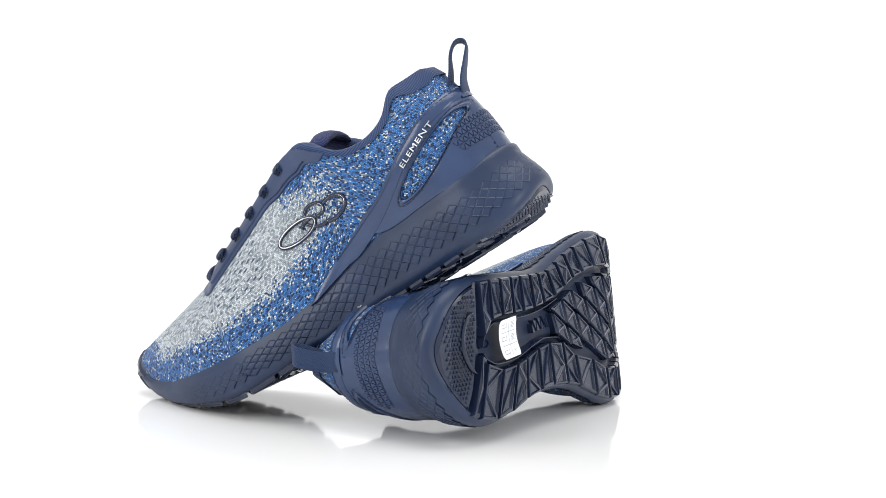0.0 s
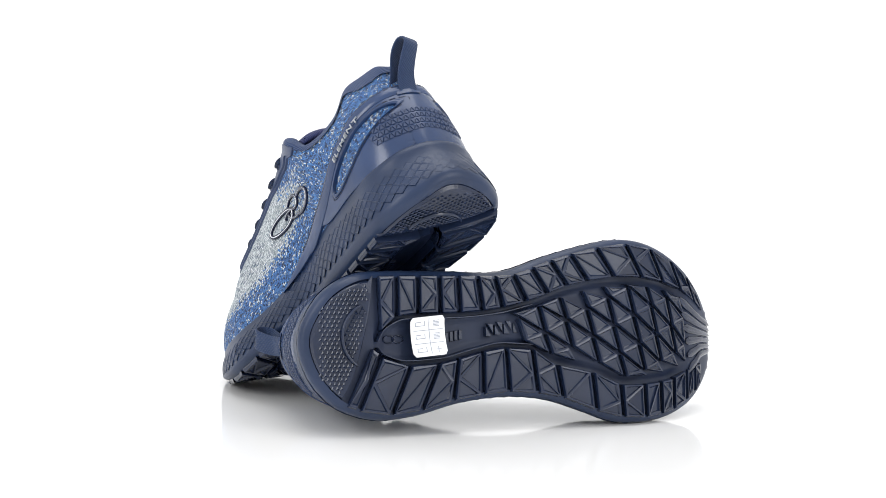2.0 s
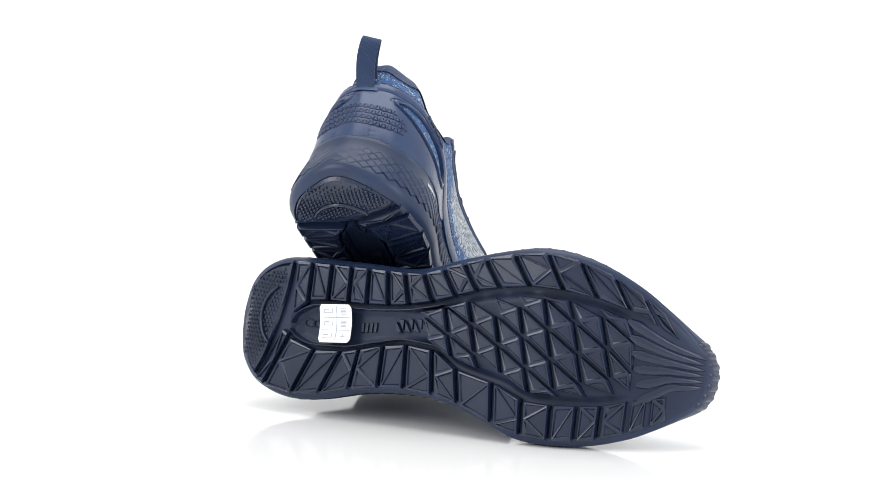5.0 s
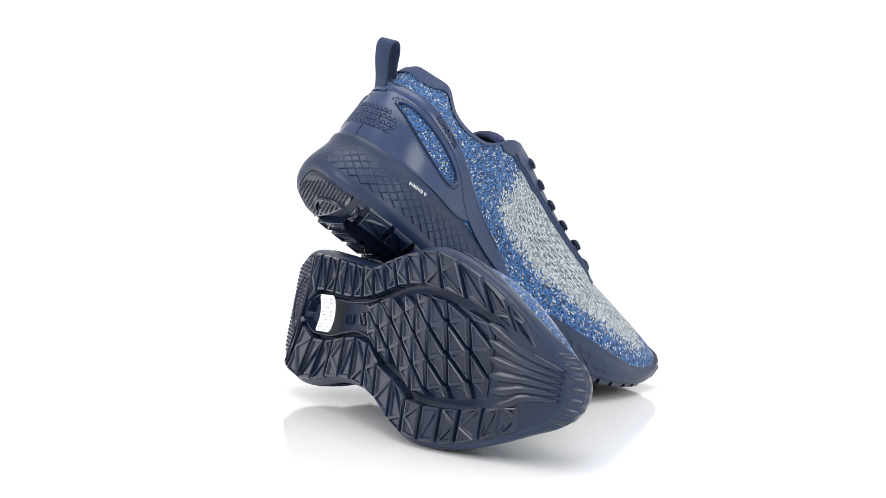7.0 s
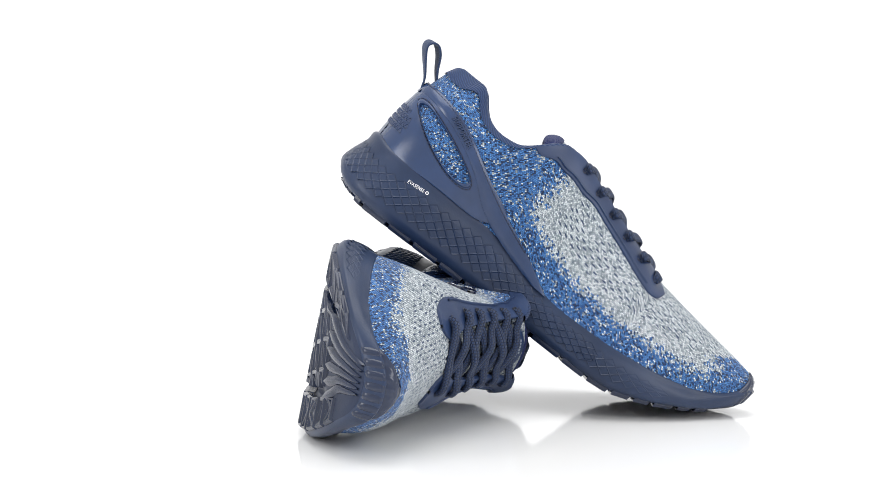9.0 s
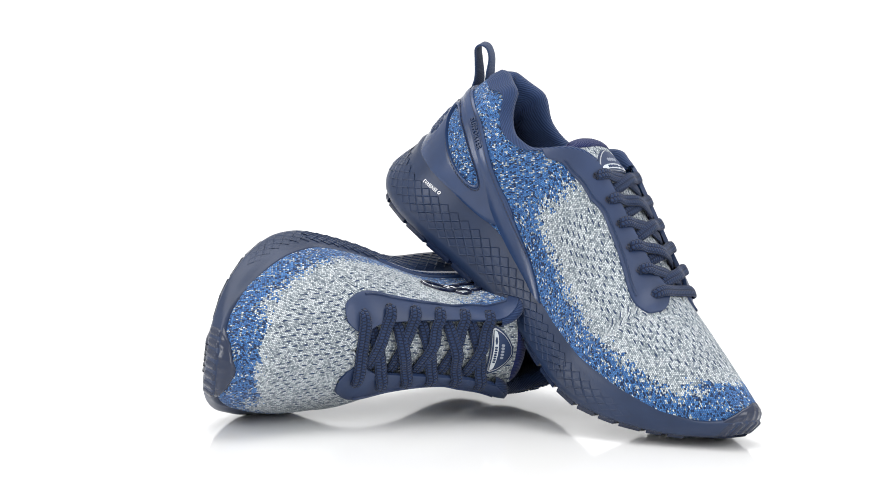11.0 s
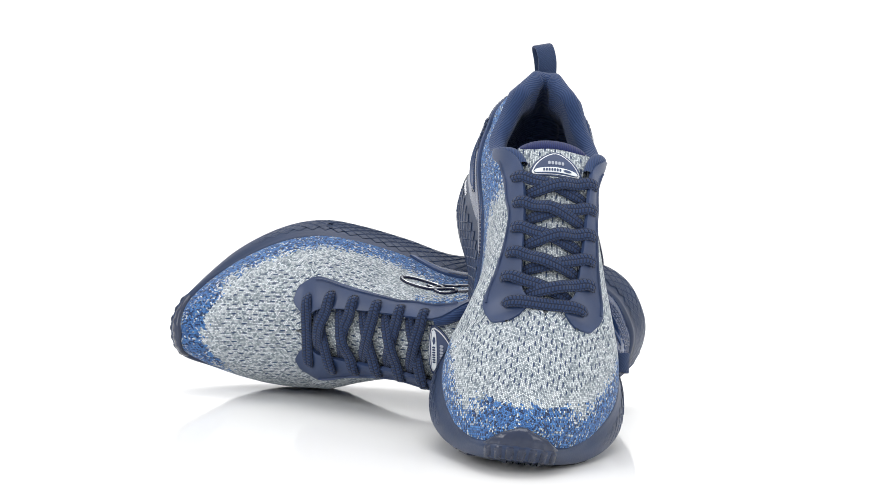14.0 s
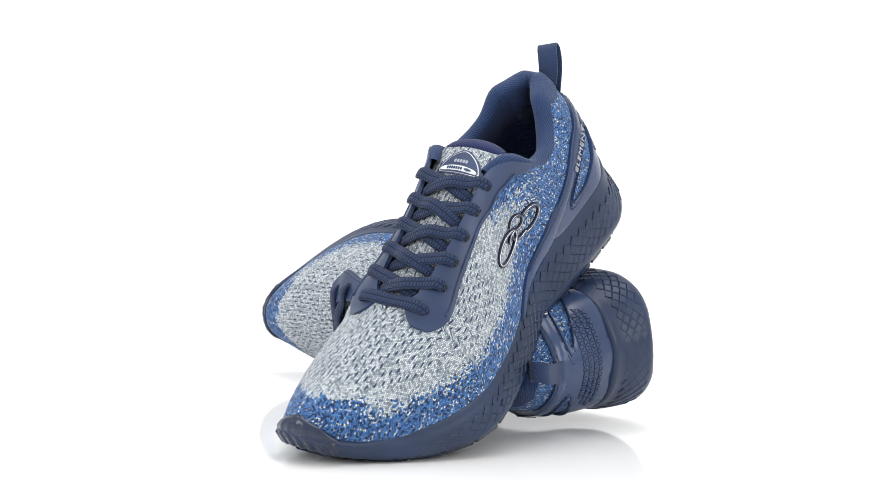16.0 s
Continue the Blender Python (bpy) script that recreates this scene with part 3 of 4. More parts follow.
def tongue(mk):
    xs = np.linspace(0.228, 0.1035, 44)
    verts, uvs = [], []
    n = 21
    for x in xs:
        w = float(np.interp(x, [0.10, 0.118, 0.135, 0.20, 0.23], [0.0215, 0.0225, 0.0205, 0.0185, 0.012]))
        for j in range(n):
            y = -w + 2 * w * j / (n - 1)
            verts.append(tongue_at(x, y))
            uvs.append((x * 1.2, y + 2.0))
    k = len(verts)
    faces = grid_faces(len(xs), n)
    t = mk.add("tongue", verts, faces, KNIT, label="grey knit tongue", uvs=uvs, attrs={"zone": [-0.2] * k, "mesh": [1.0] * k, "fore": [v[0] for v in verts], "down": [v[1] for v in verts]})
    # the padded top edge
    verts, uvs = [], []
    m = 13
    for j in range(25):
        y = -0.0215 + 0.0430 * j / 24
        e = math.sqrt(max(0.02, 1 - (y / 0.0219) ** 4))
        c = tongue_at(0.1025, y) + np.array([-0.0015, 0, -0.0008])
        for i in range(m):
            t_ = 2 * math.pi * i / m
            verts.append(c + np.array([0.0062 * math.cos(t_) * e, 0, 0.0036 * math.sin(t_) * e - 0.0022 + 0.0022 * math.cos(t_)]))
            uvs.append((0.005 * t_, y))
    mk.add("tongue_padding", verts, grid_faces(25, m, False, True), PADDING, t, "dark blue padded tongue edge", uvs=uvs)
    # inner face of the tongue, going down into the shoe
    verts = []
    for x, dz in ((0.0985, -0.002), (0.101, -0.007), (0.110, -0.036), (0.122, -0.056)):
        for j in range(9):
            y = -0.020 + 0.005 * j
            verts.append(tongue_at(0.101, y) + np.array([x - 0.101, 0, dz]))
    mk.add("tongue_lining", verts, grid_faces(4, 9), PADDING, t, uvs=[(v[0], v[2]) for v in verts])

    # woven badge: a rounded peak with a pale strip across it
    def badge(name, outline, lift, mat, label=""):
        o = spline(outline, 36, True)
        c = o.mean(0)
        vs = [tongue_at(c[0], c[1], lift)]
        for f in (0.5, 1.0):
            vs += [tongue_at(*(c + (q - c) * f), lift) for q in o]
        vs += [tongue_at(*q, -0.0002) for q in o]
        L = len(o)
        fs = [(0, 1 + i, 1 + (i + 1) % L) for i in range(L)]
        for r in (0, 1):
            fs += [(1 + r * L + i, 1 + (r + 1) * L + i, 1 + (r + 1) * L + (i + 1) % L, 1 + r * L + (i + 1) % L) for i in range(L)]
        return mk.add(name, vs, fs, mat, t, label, sharp=40)

    peak = np.array([(0.1100, 0.0), (0.1116, 0.0050), (0.1160, 0.0110), (0.1215, 0.0150), (0.1255, 0.0146), (0.1268, 0.0), (0.1255, -0.0146), (0.1215, -0.0150), (0.1160, -0.0110), (0.1116, -0.0050)])
    mid = np.array([0.1195, 0.0])
    badge("badge", peak, 0.0009, STAY, "navy woven badge")
    badge("badge_edge", mid + (peak - mid) * 0.90, 0.0011, SILVER)
    badge("badge_face", mid + (peak - mid) * 0.84, 0.0013, STAY)
    badge("badge_strip", [(0.1212, 0.0), (0.1216, 0.0090), (0.1224, 0.0122), (0.1243, 0.0120), (0.1246, 0.0), (0.1243, -0.0120), (0.1224, -0.0122), (0.1216, -0.0090)], 0.0016, PALE)
    for y in (-0.0046, -0.0026, -0.0006, 0.0014, 0.0034):
        badge("print_bar", [(0.1172, y), (0.1172, y + 0.0012), (0.1190, y + 0.0012), (0.1190, y)], 0.0016, GREY_INK)
    for i, y in enumerate((-0.0076, -0.0060, -0.0044, -0.0028, -0.0012, 0.0004, 0.0020)):
        badge("print_bar", [(0.1222, y), (0.1222, y + 0.0009), (0.1237, y + 0.0009), (0.1237, y)], 0.0019, STAY)
    badge("print_bar", [(0.1229, 0.0042), (0.1221, 0.0066), (0.1229, 0.0092), (0.1238, 0.0066)], 0.0019, STAY)


def laces(mk):
    """Flat braided laces, crossed from eyelet to eyelet."""
    def eye(k, side, lift, dz=0.0):
        x = 0.1290 + 0.0157 * k
        return on_side(x, float(z_top(x)) - 0.0048 + dz, side, lift)

    rng = random.Random(4)

    def strand(p0, n0, p1, n1, high, under=False):
        m0 = (p0 + p1) / 2
        lift = np.array([0.15, 0, 1])
        if under:
            # over the tongue, then down below the edge of the other panel
            top = tongue_at(m0[0], m0[1] - float(y_mid(m0[0])), 0.0042 + high)
            q0 = p0 + (p1 - p0) * 0.10 + lift * 0.0046
            qa = p0 + (p1 - p0) * 0.26 + lift * 0.0052
            near = p0 + (p1 - p0) * 0.80
            q1 = tongue_at(near[0], near[1] - float(y_mid(near[0])), 0.0022 + 0.5 * high)
            bow = np.array([rng.uniform(-1, 1) * 0.0012, 0, 0])
            path = spline([p0 - n0 * 0.0035, p0 + n0 * 0.0014 + (p1 - p0) * 0.02, q0, qa, top + bow, q1, p1], 34)
        else:
            q0 = p0 + (p1 - p0) * 0.16 + lift * 0.0036
            q1 = p0 + (p1 - p0) * 0.84 + lift * 0.0036
            top = m0 + lift * 0.0034
            path = spline([p0 - n0 * 0.0035, p0 + n0 * 0.0012 + (p1 - p0) * 0.02, q0, top, q1, p1 + n1 * 0.0012 - (p1 - p0) * 0.02, p1 - n1 * 0.0035], 34)
        t = np.gradient(path, axis=0)
        up = np.array([0.37, 0, 0.93])
        w = np.cross(t, up)
        verts, uvs, run = [], [], 0.0
        ring = 12
        for i in range(len(path)):
            tt = t[i] / np.linalg.norm(t[i])
            b = w[i] / max(np.linalg.norm(w[i]), 1e-9)
            nn = np.cross(b, tt)
            nn /= np.linalg.norm(nn)
            if i:
                run += float(np.linalg.norm(path[i] - path[i - 1]))
            e = min(i, len(path) - 1 - i)
            wd = 0.0040 * float(np.interp(e, [0, 4, 8], [0.55, 0.85, 1.0]))
            th = 0.0013 * float(np.interp(e, [0, 4, 8], [1.3, 1.1, 1.0]))
            for j in range(ring):
                a = 2 * math.pi * j / ring
                ca, sa = math.cos(a), math.sin(a)
                verts.append(path[i] + b * wd * math.copysign(abs(ca) ** 0.7, ca) + nn * th * math.copysign(abs(sa) ** 0.8, sa))
                uvs.append((run, 0.0052 * (1 - abs(a - math.pi) / math.pi)))
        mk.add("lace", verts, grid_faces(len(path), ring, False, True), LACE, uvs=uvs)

    up = np.array([0.3, 0, 1.0])
    for k in range(5):
        for side in (1, -1):
            p0 = eye(k, side, 0.0022)
            n0 = eye(k, side, 0.004) - eye(k, side, 0.001)
            n0 = n0 / np.linalg.norm(n0)
            x1 = 0.1290 + 0.0157 * (k + 0.72)
            p1 = tongue_at(x1, -side * (float(half_gap(x1)) + 0.0025), 0.0004)
            strand(p0, n0, p1, n0, 0.0012 if (side > 0) == (k % 2 == 0) else -0.0010, True)
    p0, p1 = eye(5, 1, 0.0022), eye(5, -1, 0.0022)
    strand(p0, up / 1.05, p1, up / 1.05, -0.0012)


WINDOW = [(0.0190, 0.0715), (0.0250, 0.0745), (0.0404, 0.0705), (0.0569, 0.0645), (0.0700, 0.0583), (0.0745, 0.0535), (0.0705, 0.0502), (0.0590, 0.0505), (0.0437, 0.0550), (0.0296, 0.0625)]


def heel_counter(mk):
    """The glossy moulded heel cage with a window of knit on each side, stitched round."""
    edge = [(0.002, 0.0865), (0.0180, 0.0862), (0.0400, 0.0835), (0.0600, 0.0765), (0.0820, 0.0648), (0.1080, 0.0510), (0.0950, 0.0385), (0.0600, 0.0385), (0.0250, 0.0385), (-0.005, 0.0400), (-0.005, 0.0620), (-0.004, 0.0760)]
    root = None
    for side in (1, -1):
        back = -0.0065 if side > 0 else 0.0
        slope = 0.144 if side > 0 else 0.054

        def slid(pts, shift=True):
            q = np.array(pts, float)
            drop = 0.003 - slope * (np.clip(q[:, 0], 0.02, 0.0745) - 0.02)
            drop *= np.interp(q[:, 0], [0.08, 0.125], [1, 0]) * np.interp(q[:, 1], [0.042, 0.052], [0, 1])
            return np.stack([q[:, 0] + (back if shift else 0.0), q[:, 1] + drop], 1)

        win = spline(slid(WINDOW), 90, True)
        out = spline([(x + (back if x > 0.03 else 0), z) for x, z in slid(edge, False)], 400, True)
        c = win.mean(0)

        def ang(q):
            d = (q - c) * np.array([1.0, 1.6])
            return np.arctan2(d[..., 1], d[..., 0])

        oa = ang(out)
        lo, up = [], []
        for q in win:
            d = np.abs((oa - ang(q) + math.pi) % (2 * math.pi) - math.pi)
            lo.append(tuple(q))
            up.append(tuple(out[int(np.argmin(d))]))
        up = spline(up, 90, True)
        ring = mk.ribbon("heel_cage", lo, [tuple(u) for u in up], 0.0014, TPU, label="glossy navy moulded heel cage", closed=True, cross=12, side=side)
        root = root or ring
        # raised rim round the window
        w2 = c + (win - c) * np.array([1.10, 1.16])
        mk.ribbon("window_rim", [tuple(q) for q in c + (win - c) * np.array([0.985, 0.97])], [tuple(q) for q in c + (win - c) * np.array([1.055, 1.10])], 0.0024, TPU, ring, closed=True, cross=4, side=side)
        # the diagonal band with the lettering, running down into the sole
        up_e = spline(slid([(-0.004, 0.0870), (0.018, 0.0866), (0.040, 0.0838), (0.060, 0.0768), (0.082, 0.0650), (0.108, 0.0515), (0.135, 0.0390), (0.158, 0.0258)]), 60)
        lo_e = spline(slid([(-0.004, 0.0795), (0.018, 0.0790), (0.038, 0.0757), (0.056, 0.0695), (0.074, 0.0600), (0.092, 0.0455), (0.114, 0.0355), (0.145, 0.0265)]), 60)
        band = mk.ribbon("heel_band", [tuple(q) for q in lo_e], [tuple(q) for q in up_e], 0.0021, TPU, ring, side=side, cross=6, crown=0.0004)
        # stitching along the band's front edge and round the window
        st = spline(slid([(0.004, 0.0858), (0.018, 0.0850), (0.039, 0.0822), (0.058, 0.0755), (0.080, 0.0637), (0.106, 0.0503), (0.133, 0.0393)]), 300)
        stitches(mk, st, side, 0.0025, ring)
        stitches(mk, np.vstack([w2, w2[:1]]), side, 0.0018, ring)
    # the panels that close the cage at the middle of the heel
    for z0, z1, half, lift in ((0.0390, 0.0815, 0.015, 0.0014), (0.0812, 0.0885, 0.013, 0.0021)):
        verts = []
        for i in range(17):
            u = -1 + i / 8
            for j in range(22):
                a, z = half * u, z0 + (z1 - z0) * j / 21
                verts.append(skin(a, s_of_z(a, z), lift + 0.00012 * (1 - u * u) * min(1, j, 21 - j)))
        mk.add("heel_panel", verts, grid_faces(17, 22), TPU, root)
    # bands of small moulded triangles round the heel
    verts, faces = [], []
    for row in range(4):
        z0 = 0.0555 + 0.0042 * row
        n = 15 - row
        for i in range(-n, n + 1):
            a = (i + 0.5 * (row % 2)) * 0.0050
            z = z0 - 0.0026 * (abs(a) / 0.05) + 0.0006
            if abs(a) > 0.047 - 0.006 * abs(row - 1):
                continue
            for sgn in (1, -1):
                tri = [(a - 0.0021, z - 0.0017 * sgn), (a + 0.0021, z - 0.0017 * sgn), (a, z + 0.0019 * sgn)]
                if sgn < 0:
                    tri = [(u + 0.0025, v) for u, v in tri]
                b0 = len(verts)
                for u, v in tri:
                    verts.append(skin(u, s_of_z(u, v), 0.0013))
                mu, mv = sum(u for u, v in tri) / 3, sum(v for u, v in tri) / 3
                for u, v in tri:
                    verts.append(skin(mu + (u - mu) * 0.7, s_of_z(mu, mv + (v - mv) * 0.7), 0.0020))
                faces += [(b0 + 3, b0 + 4, b0 + 5)] + [(b0 + k, b0 + (k + 1) % 3, b0 + 3 + (k + 1) % 3, b0 + 3 + k) for k in range(3)]
    tagged(mk.add("triangle_relief", verts, faces, STAY, root, smooth=False), kind="stuff")


def stitches(mk, line, side, lift, parent):
    """A run of short thread stitches along a line in (x, z)."""
    s = np.concatenate([[0], np.cumsum(np.linalg.norm(np.diff(line, axis=0), axis=1))])
    verts, faces = [], []
    for k in range(int(s[-1] / 0.0026)):
        ends = []
        for q in (k * 0.0026, k * 0.0026 + 0.0017):
            x, z = np.interp(q, s, line[:, 0]), np.interp(q, s, line[:, 1])
            ends.append((on_side(x, z, side, lift - 0.0004), on_side(x, z, side, lift)))
        t = ends[1][0] - ends[0][0]
        n = ends[0][1] - ends[0][0]
        b = np.cross(t, n)
        b = b / max(np.linalg.norm(b), 1e-9) * 0.00032
        b0 = len(verts)
        for lo, hi in ends:
            verts += [lo - b * 1.2, hi - b * 0.5, hi + b * 0.5, lo + b * 1.2]
        faces += [(b0, b0 + 4, b0 + 5, b0 + 1), (b0 + 1, b0 + 5, b0 + 6, b0 + 2), (b0 + 2, b0 + 6, b0 + 7, b0 + 3)]
    tagged(mk.add("stitching", verts, faces, THREAD, parent), kind="stuff")


def side_line(mk, name, pts, width, height, mat, side, parent=None, label="", n=60, closed=False, lift=0.0004):
    """A raised line on the side wall along a curve in (x, z)."""
    p = spline(pts, n, closed)
    d = np.gradient(p, axis=0) if not closed else np.roll(p, -1, 0) - np.roll(p, 1, 0)
    nrm = np.stack([-d[:, 1], d[:, 0]], 1) / np.linalg.norm(d, axis=1)[:, None]
    verts = []
    for q, m in zip(p, nrm):
        for u, h in ((-0.5, -0.0004), (-0.42, height * 0.8), (0, height), (0.42, height * 0.8), (0.5, -0.0004)):
            x, z = q + m * u * width
            verts.append(on_side(x, z, side, lift + h))
    return mk.add(name, verts, grid_faces(n, 5, closed), mat, parent, label, sharp=60)


def emblem(mk):
    """The raised emblem on the outer side: two ovals joined by a hooked stroke, black with a silver line."""
    x0, z0 = 0.1250, 0.0688
    root = None

    def oval(cx, cz, a, b, lean):
        out = []
        for t in np.linspace(0, 2 * math.pi, 14, endpoint=False):
            u, v = a * math.cos(t), b * math.sin(t)
            out.append((cx + u * math.cos(lean) - v * math.sin(lean), cz + u * math.sin(lean) + v * math.cos(lean)))
        return out

    front = oval(0.0118, -0.0010, 0.0134, 0.0054, -0.10)
    rear = oval(-0.0152, -0.0002, 0.0110, 0.0062, -0.12)[3:13]
    hook = [(0.0030, 0.0058), (-0.0010, 0.0086), (-0.0070, 0.0084), (-0.0108, 0.0052), (-0.0096, 0.0016), (-0.0050, 0.0006), (0.0000, 0.0020), (0.0050, 0.0016), (0.0085, -0.0006)]
    bridge = [(-0.0105, -0.0050), (-0.0040, -0.0052), (0.0010, -0.0032), (0.0040, 0.0002)]
    for pts, closed, n, wide, line in ((front, True, 90, 0.0025, 0.0009), (rear, False, 60, 0.0026, 0.0005), (hook, False, 50, 0.0022, 0.0005), (bridge, False, 30, 0.0022, 0.0005)):
        q = [(x0 + a, z0 + b) for a, b in pts]
        back = side_line(mk, "emblem", q, wide, 0.0009, INK, 1, root, "" if root else "looped emblem in black with a silver line", n, closed, 0.0006)
        root = root or back
        side_line(mk, "emblem_line", q, line, 0.0011, CHROME, 1, root, "", n, closed, 0.0006)


def lettering(mk, words, start, end, height, side, mat, lift, name, bold=0.0, at=None, parent=None):
    """Raised letters set along a line in (x, z) on the side wall."""
    cu = bpy.data.curves.new(name, "FONT")
    cu.body, cu.size, cu.extrude = words, 1.0, 0.0
    cu.space_character = 1.12
    cu.offset = bold
    tmp = bpy.data.objects.new(name, cu)
    scene.collection.objects.link(tmp)
    me = tmp.to_mesh()
    bm = bmesh.new()
    bm.from_mesh(me)
    tmp.to_mesh_clear()
    bpy.data.objects.remove(tmp)
    bmesh.ops.triangulate(bm, faces=bm.faces)
    pts = np.array([v.co[:] for v in bm.verts])
    faces = [tuple(v.index for v in f.verts) for f in bm.faces]
    rim = [tuple(v.index for v in e.verts) for e in bm.edges if e.is_boundary]
    bm.free()
    w = pts[:, 0].max()
    hgt = pts[:, 1].max()
    s, e = np.array(start), np.array(end)
    facing = -1 if side * mk.m > 0 else 1
    if (e - s)[0] * facing < 0:
        s, e = e, s
    d = e - s
    nrm = facing * np.array([-d[1], d[0]]) / np.linalg.norm(d)
    s = s - nrm * height * 0.5
    verts = []
    at = at or (lambda x, z, up: on_side(x, z, side, up))
    for q in pts:
        x, z = s + d * (q[0] / w) + nrm * height * (q[1] / hgt)
        verts.append(at(x, z, lift))
    k = len(verts)
    for q in pts:
        x, z = s + d * (q[0] / w) + nrm * height * (q[1] / hgt)
        verts.append(at(x, z, lift - 0.0007))
    faces += [(a, b, b + k, a + k) for a, b in rim]
    return mk.add(name, verts, faces, mat, parent, smooth=False)


def toe_bumper(mk):
    """A ribbed rubber cap that rises from the sole over the toe."""
    at = ARC[TOE]
    verts = []
    n = 121
    for i in range(n):
        u = -1 + 2 * i / (n - 1)
        a = at + 0.029 * u
        top = float(np.interp(abs(u), [0, 0.35, 0.62, 0.78, 1.0], [0.0100, 0.0102, 0.0100, 0.0062, 0.0003]))
        rib = 0.0004 * (0.5 + 0.5 * math.cos(u * 0.029 / 0.0066 * 2 * math.pi)) if abs(u) < 0.80 else 0
        f = at_arc(FEET, a)
        for j in range(8):
            z = f[2] - 0.001 + (top + 0.001) * min(j, 6) / 6
            lift = 0.0026 + rib if j < 5 else (0.0022 if j == 5 else (0.0012 if j == 6 else -0.0006))
            verts.append(skin(a, s_of_z(a, z), lift))
    cap = mk.add("toe_bumper", verts, grid_faces(n, 8), RUBBER, label="ribbed navy toe bumper")
    for k in range(-3, 4):
        verts = []
        a0 = at + 0.0066 * k
        for j in range(15):
            t = 0.04 + 0.94 * j / 14
            e = 0.75 + 0.25 * math.sin(math.pi * j / 14)
            for u, h in ((-0.5, -0.0006), (-0.3, 0.0006), (0.0, 0.0009), (0.3, 0.0006), (0.5, -0.0006)):
                verts.append(wall_point(a0 + u * 0.0060 * e, t, (h + 0.0006) * min(1.0, 2.5 * math.sin(math.pi * j / 14)) - 0.0006))
        mk.add("toe_ridge", verts, grid_faces(15, 5), RUBBER, cap)


# ---- the tread ----
groove_out = curve([(0.0396, -0.0015), (0.0459, 0.0098), (0.06, 0.0157), (0.0952, 0.0168), (0.1198, 0.0193), (0.141, 0.024), (0.1762, 0.0353), (0.2114, 0.0401), (0.2395, 0.0378), (0.2606, 0.0329), (0.28, 0.0239), (0.30, 0.012)])
groove_in = curve([(0.0396, -0.0015), (0.0459, -0.0079), (0.06, -0.0115), (0.0811, -0.0102), (0.1058, -0.0043), (0.1234, -0.0009), (0.1445, -0.002), (0.1586, -0.0106), (0.1902, -0.0172), (0.2114, -0.0245), (0.2466, -0.0213), (0.2677, -0.0149), (0.2994, -0.0062)])
edge_out = curve([(float(x), float(y)) for x, y in sorted((p[0] * 1.023 - 0.003, p[1]) for p in OUTER)])
edge_in = curve([(float(x), float(y)) for x, y in sorted((p[0] * 1.023 - 0.003, p[1]) for p in INNER)])
CUTS_OUT = [0.0400, 0.0530, 0.0670, 0.0811, 0.0934, 0.1065, 0.1181, 0.1311, 0.1438, 0.1568, 0.1709, 0.1895, 0.2107, 0.2307, 0.2501, 0.2670, 0.2800]
CUTS_IN = [0.0140, 0.0283, 0.0494, 0.0688, 0.0899, 0.1100, 0.1276, 0.1473, 0.1649, 0.1885, 0.2078, 0.2254, 0.2395, 0.2518, 0.2659, 0.2760, 0.2860]
slant_out = curve([(0.04, 0.002), (0.05, 0.0), (0.09, 0.001), (0.12, 0.006), (0.145, 0.011), (0.2, 0.0125), (0.27, 0.0095), (0.29, 0.006)])
slant_in = curve([(0.0, 0.024), (0.028, 0.0145), (0.05, 0.0125), (0.07, 0.012), (0.09, 0.0035), (0.11, 0.0), (0.16, -0.004), (0.2, -0.002), (0.26, 0.0), (0.294, -0.001)])


def prism(verts, faces, poly, base, top, shrink):
    """A block with bevelled flanks between two depths below the foot (positive is up into the sole)."""
    p = np.array(poly, float)
    c = p.mean(0)
    d = np.maximum(np.linalg.norm(p - c, axis=1), 1e-6)
    in1 = c + (p - c) * (1 - shrink / d)[:, None]
    b0, n = len(verts), len(p)
    for q, h in ((p, base), (p, base * 0.25 + top * 0.75), (in1, top)):
        verts += [(x, y, sole_z(x) + h) for x, y in q]
    for r in (0, 1):
        faces += [(b0 + r * n + i, b0 + r * n + (i + 1) % n, b0 + (r + 1) * n + (i + 1) % n, b0 + (r + 1) * n + i) for i in range(n)]
    faces.append(tuple(b0 + 2 * n + i for i in range(n)))


def shrunk(poly, by):
    p = np.array(poly, float)
    c = p.mean(0)
    d = np.maximum(np.linalg.norm(p - c, axis=1), 1e-6)
    return c + (p - c) * np.maximum(1 - by / d, 0.1)[:, None]


def facet(verts, faces, tri, top, depth):
    """A triangle of a lug's face: a raised edge round a sunk middle."""
    b0 = len(verts)
    for q, h in ((np.array(tri), top), (shrunk(tri, 0.0017), top - 0.0002), (shrunk(tri, 0.0029), top + depth)):
        verts += [(x, y, sole_z(x) + h) for x, y in q]
    for r in (0, 3):
        faces += [(b0 + r + k, b0 + r + (k + 1) % 3, b0 + r + 3 + (k + 1) % 3, b0 + r + 3 + k) for k in range(3)]
    faces.append((b0 + 6, b0 + 7, b0 + 8))


def flanks(verts, faces, poly, base, top, shrink):
    """The bevelled sides of a block; gives back the corners of its upper face."""
    prism(verts, faces, poly, base, top, shrink)
    faces.pop()
    p = np.array(poly, float)
    c = p.mean(0)
    d = np.maximum(np.linalg.norm(p - c, axis=1), 1e-6)
    return c + (p - c) * (1 - shrink / d)[:, None]


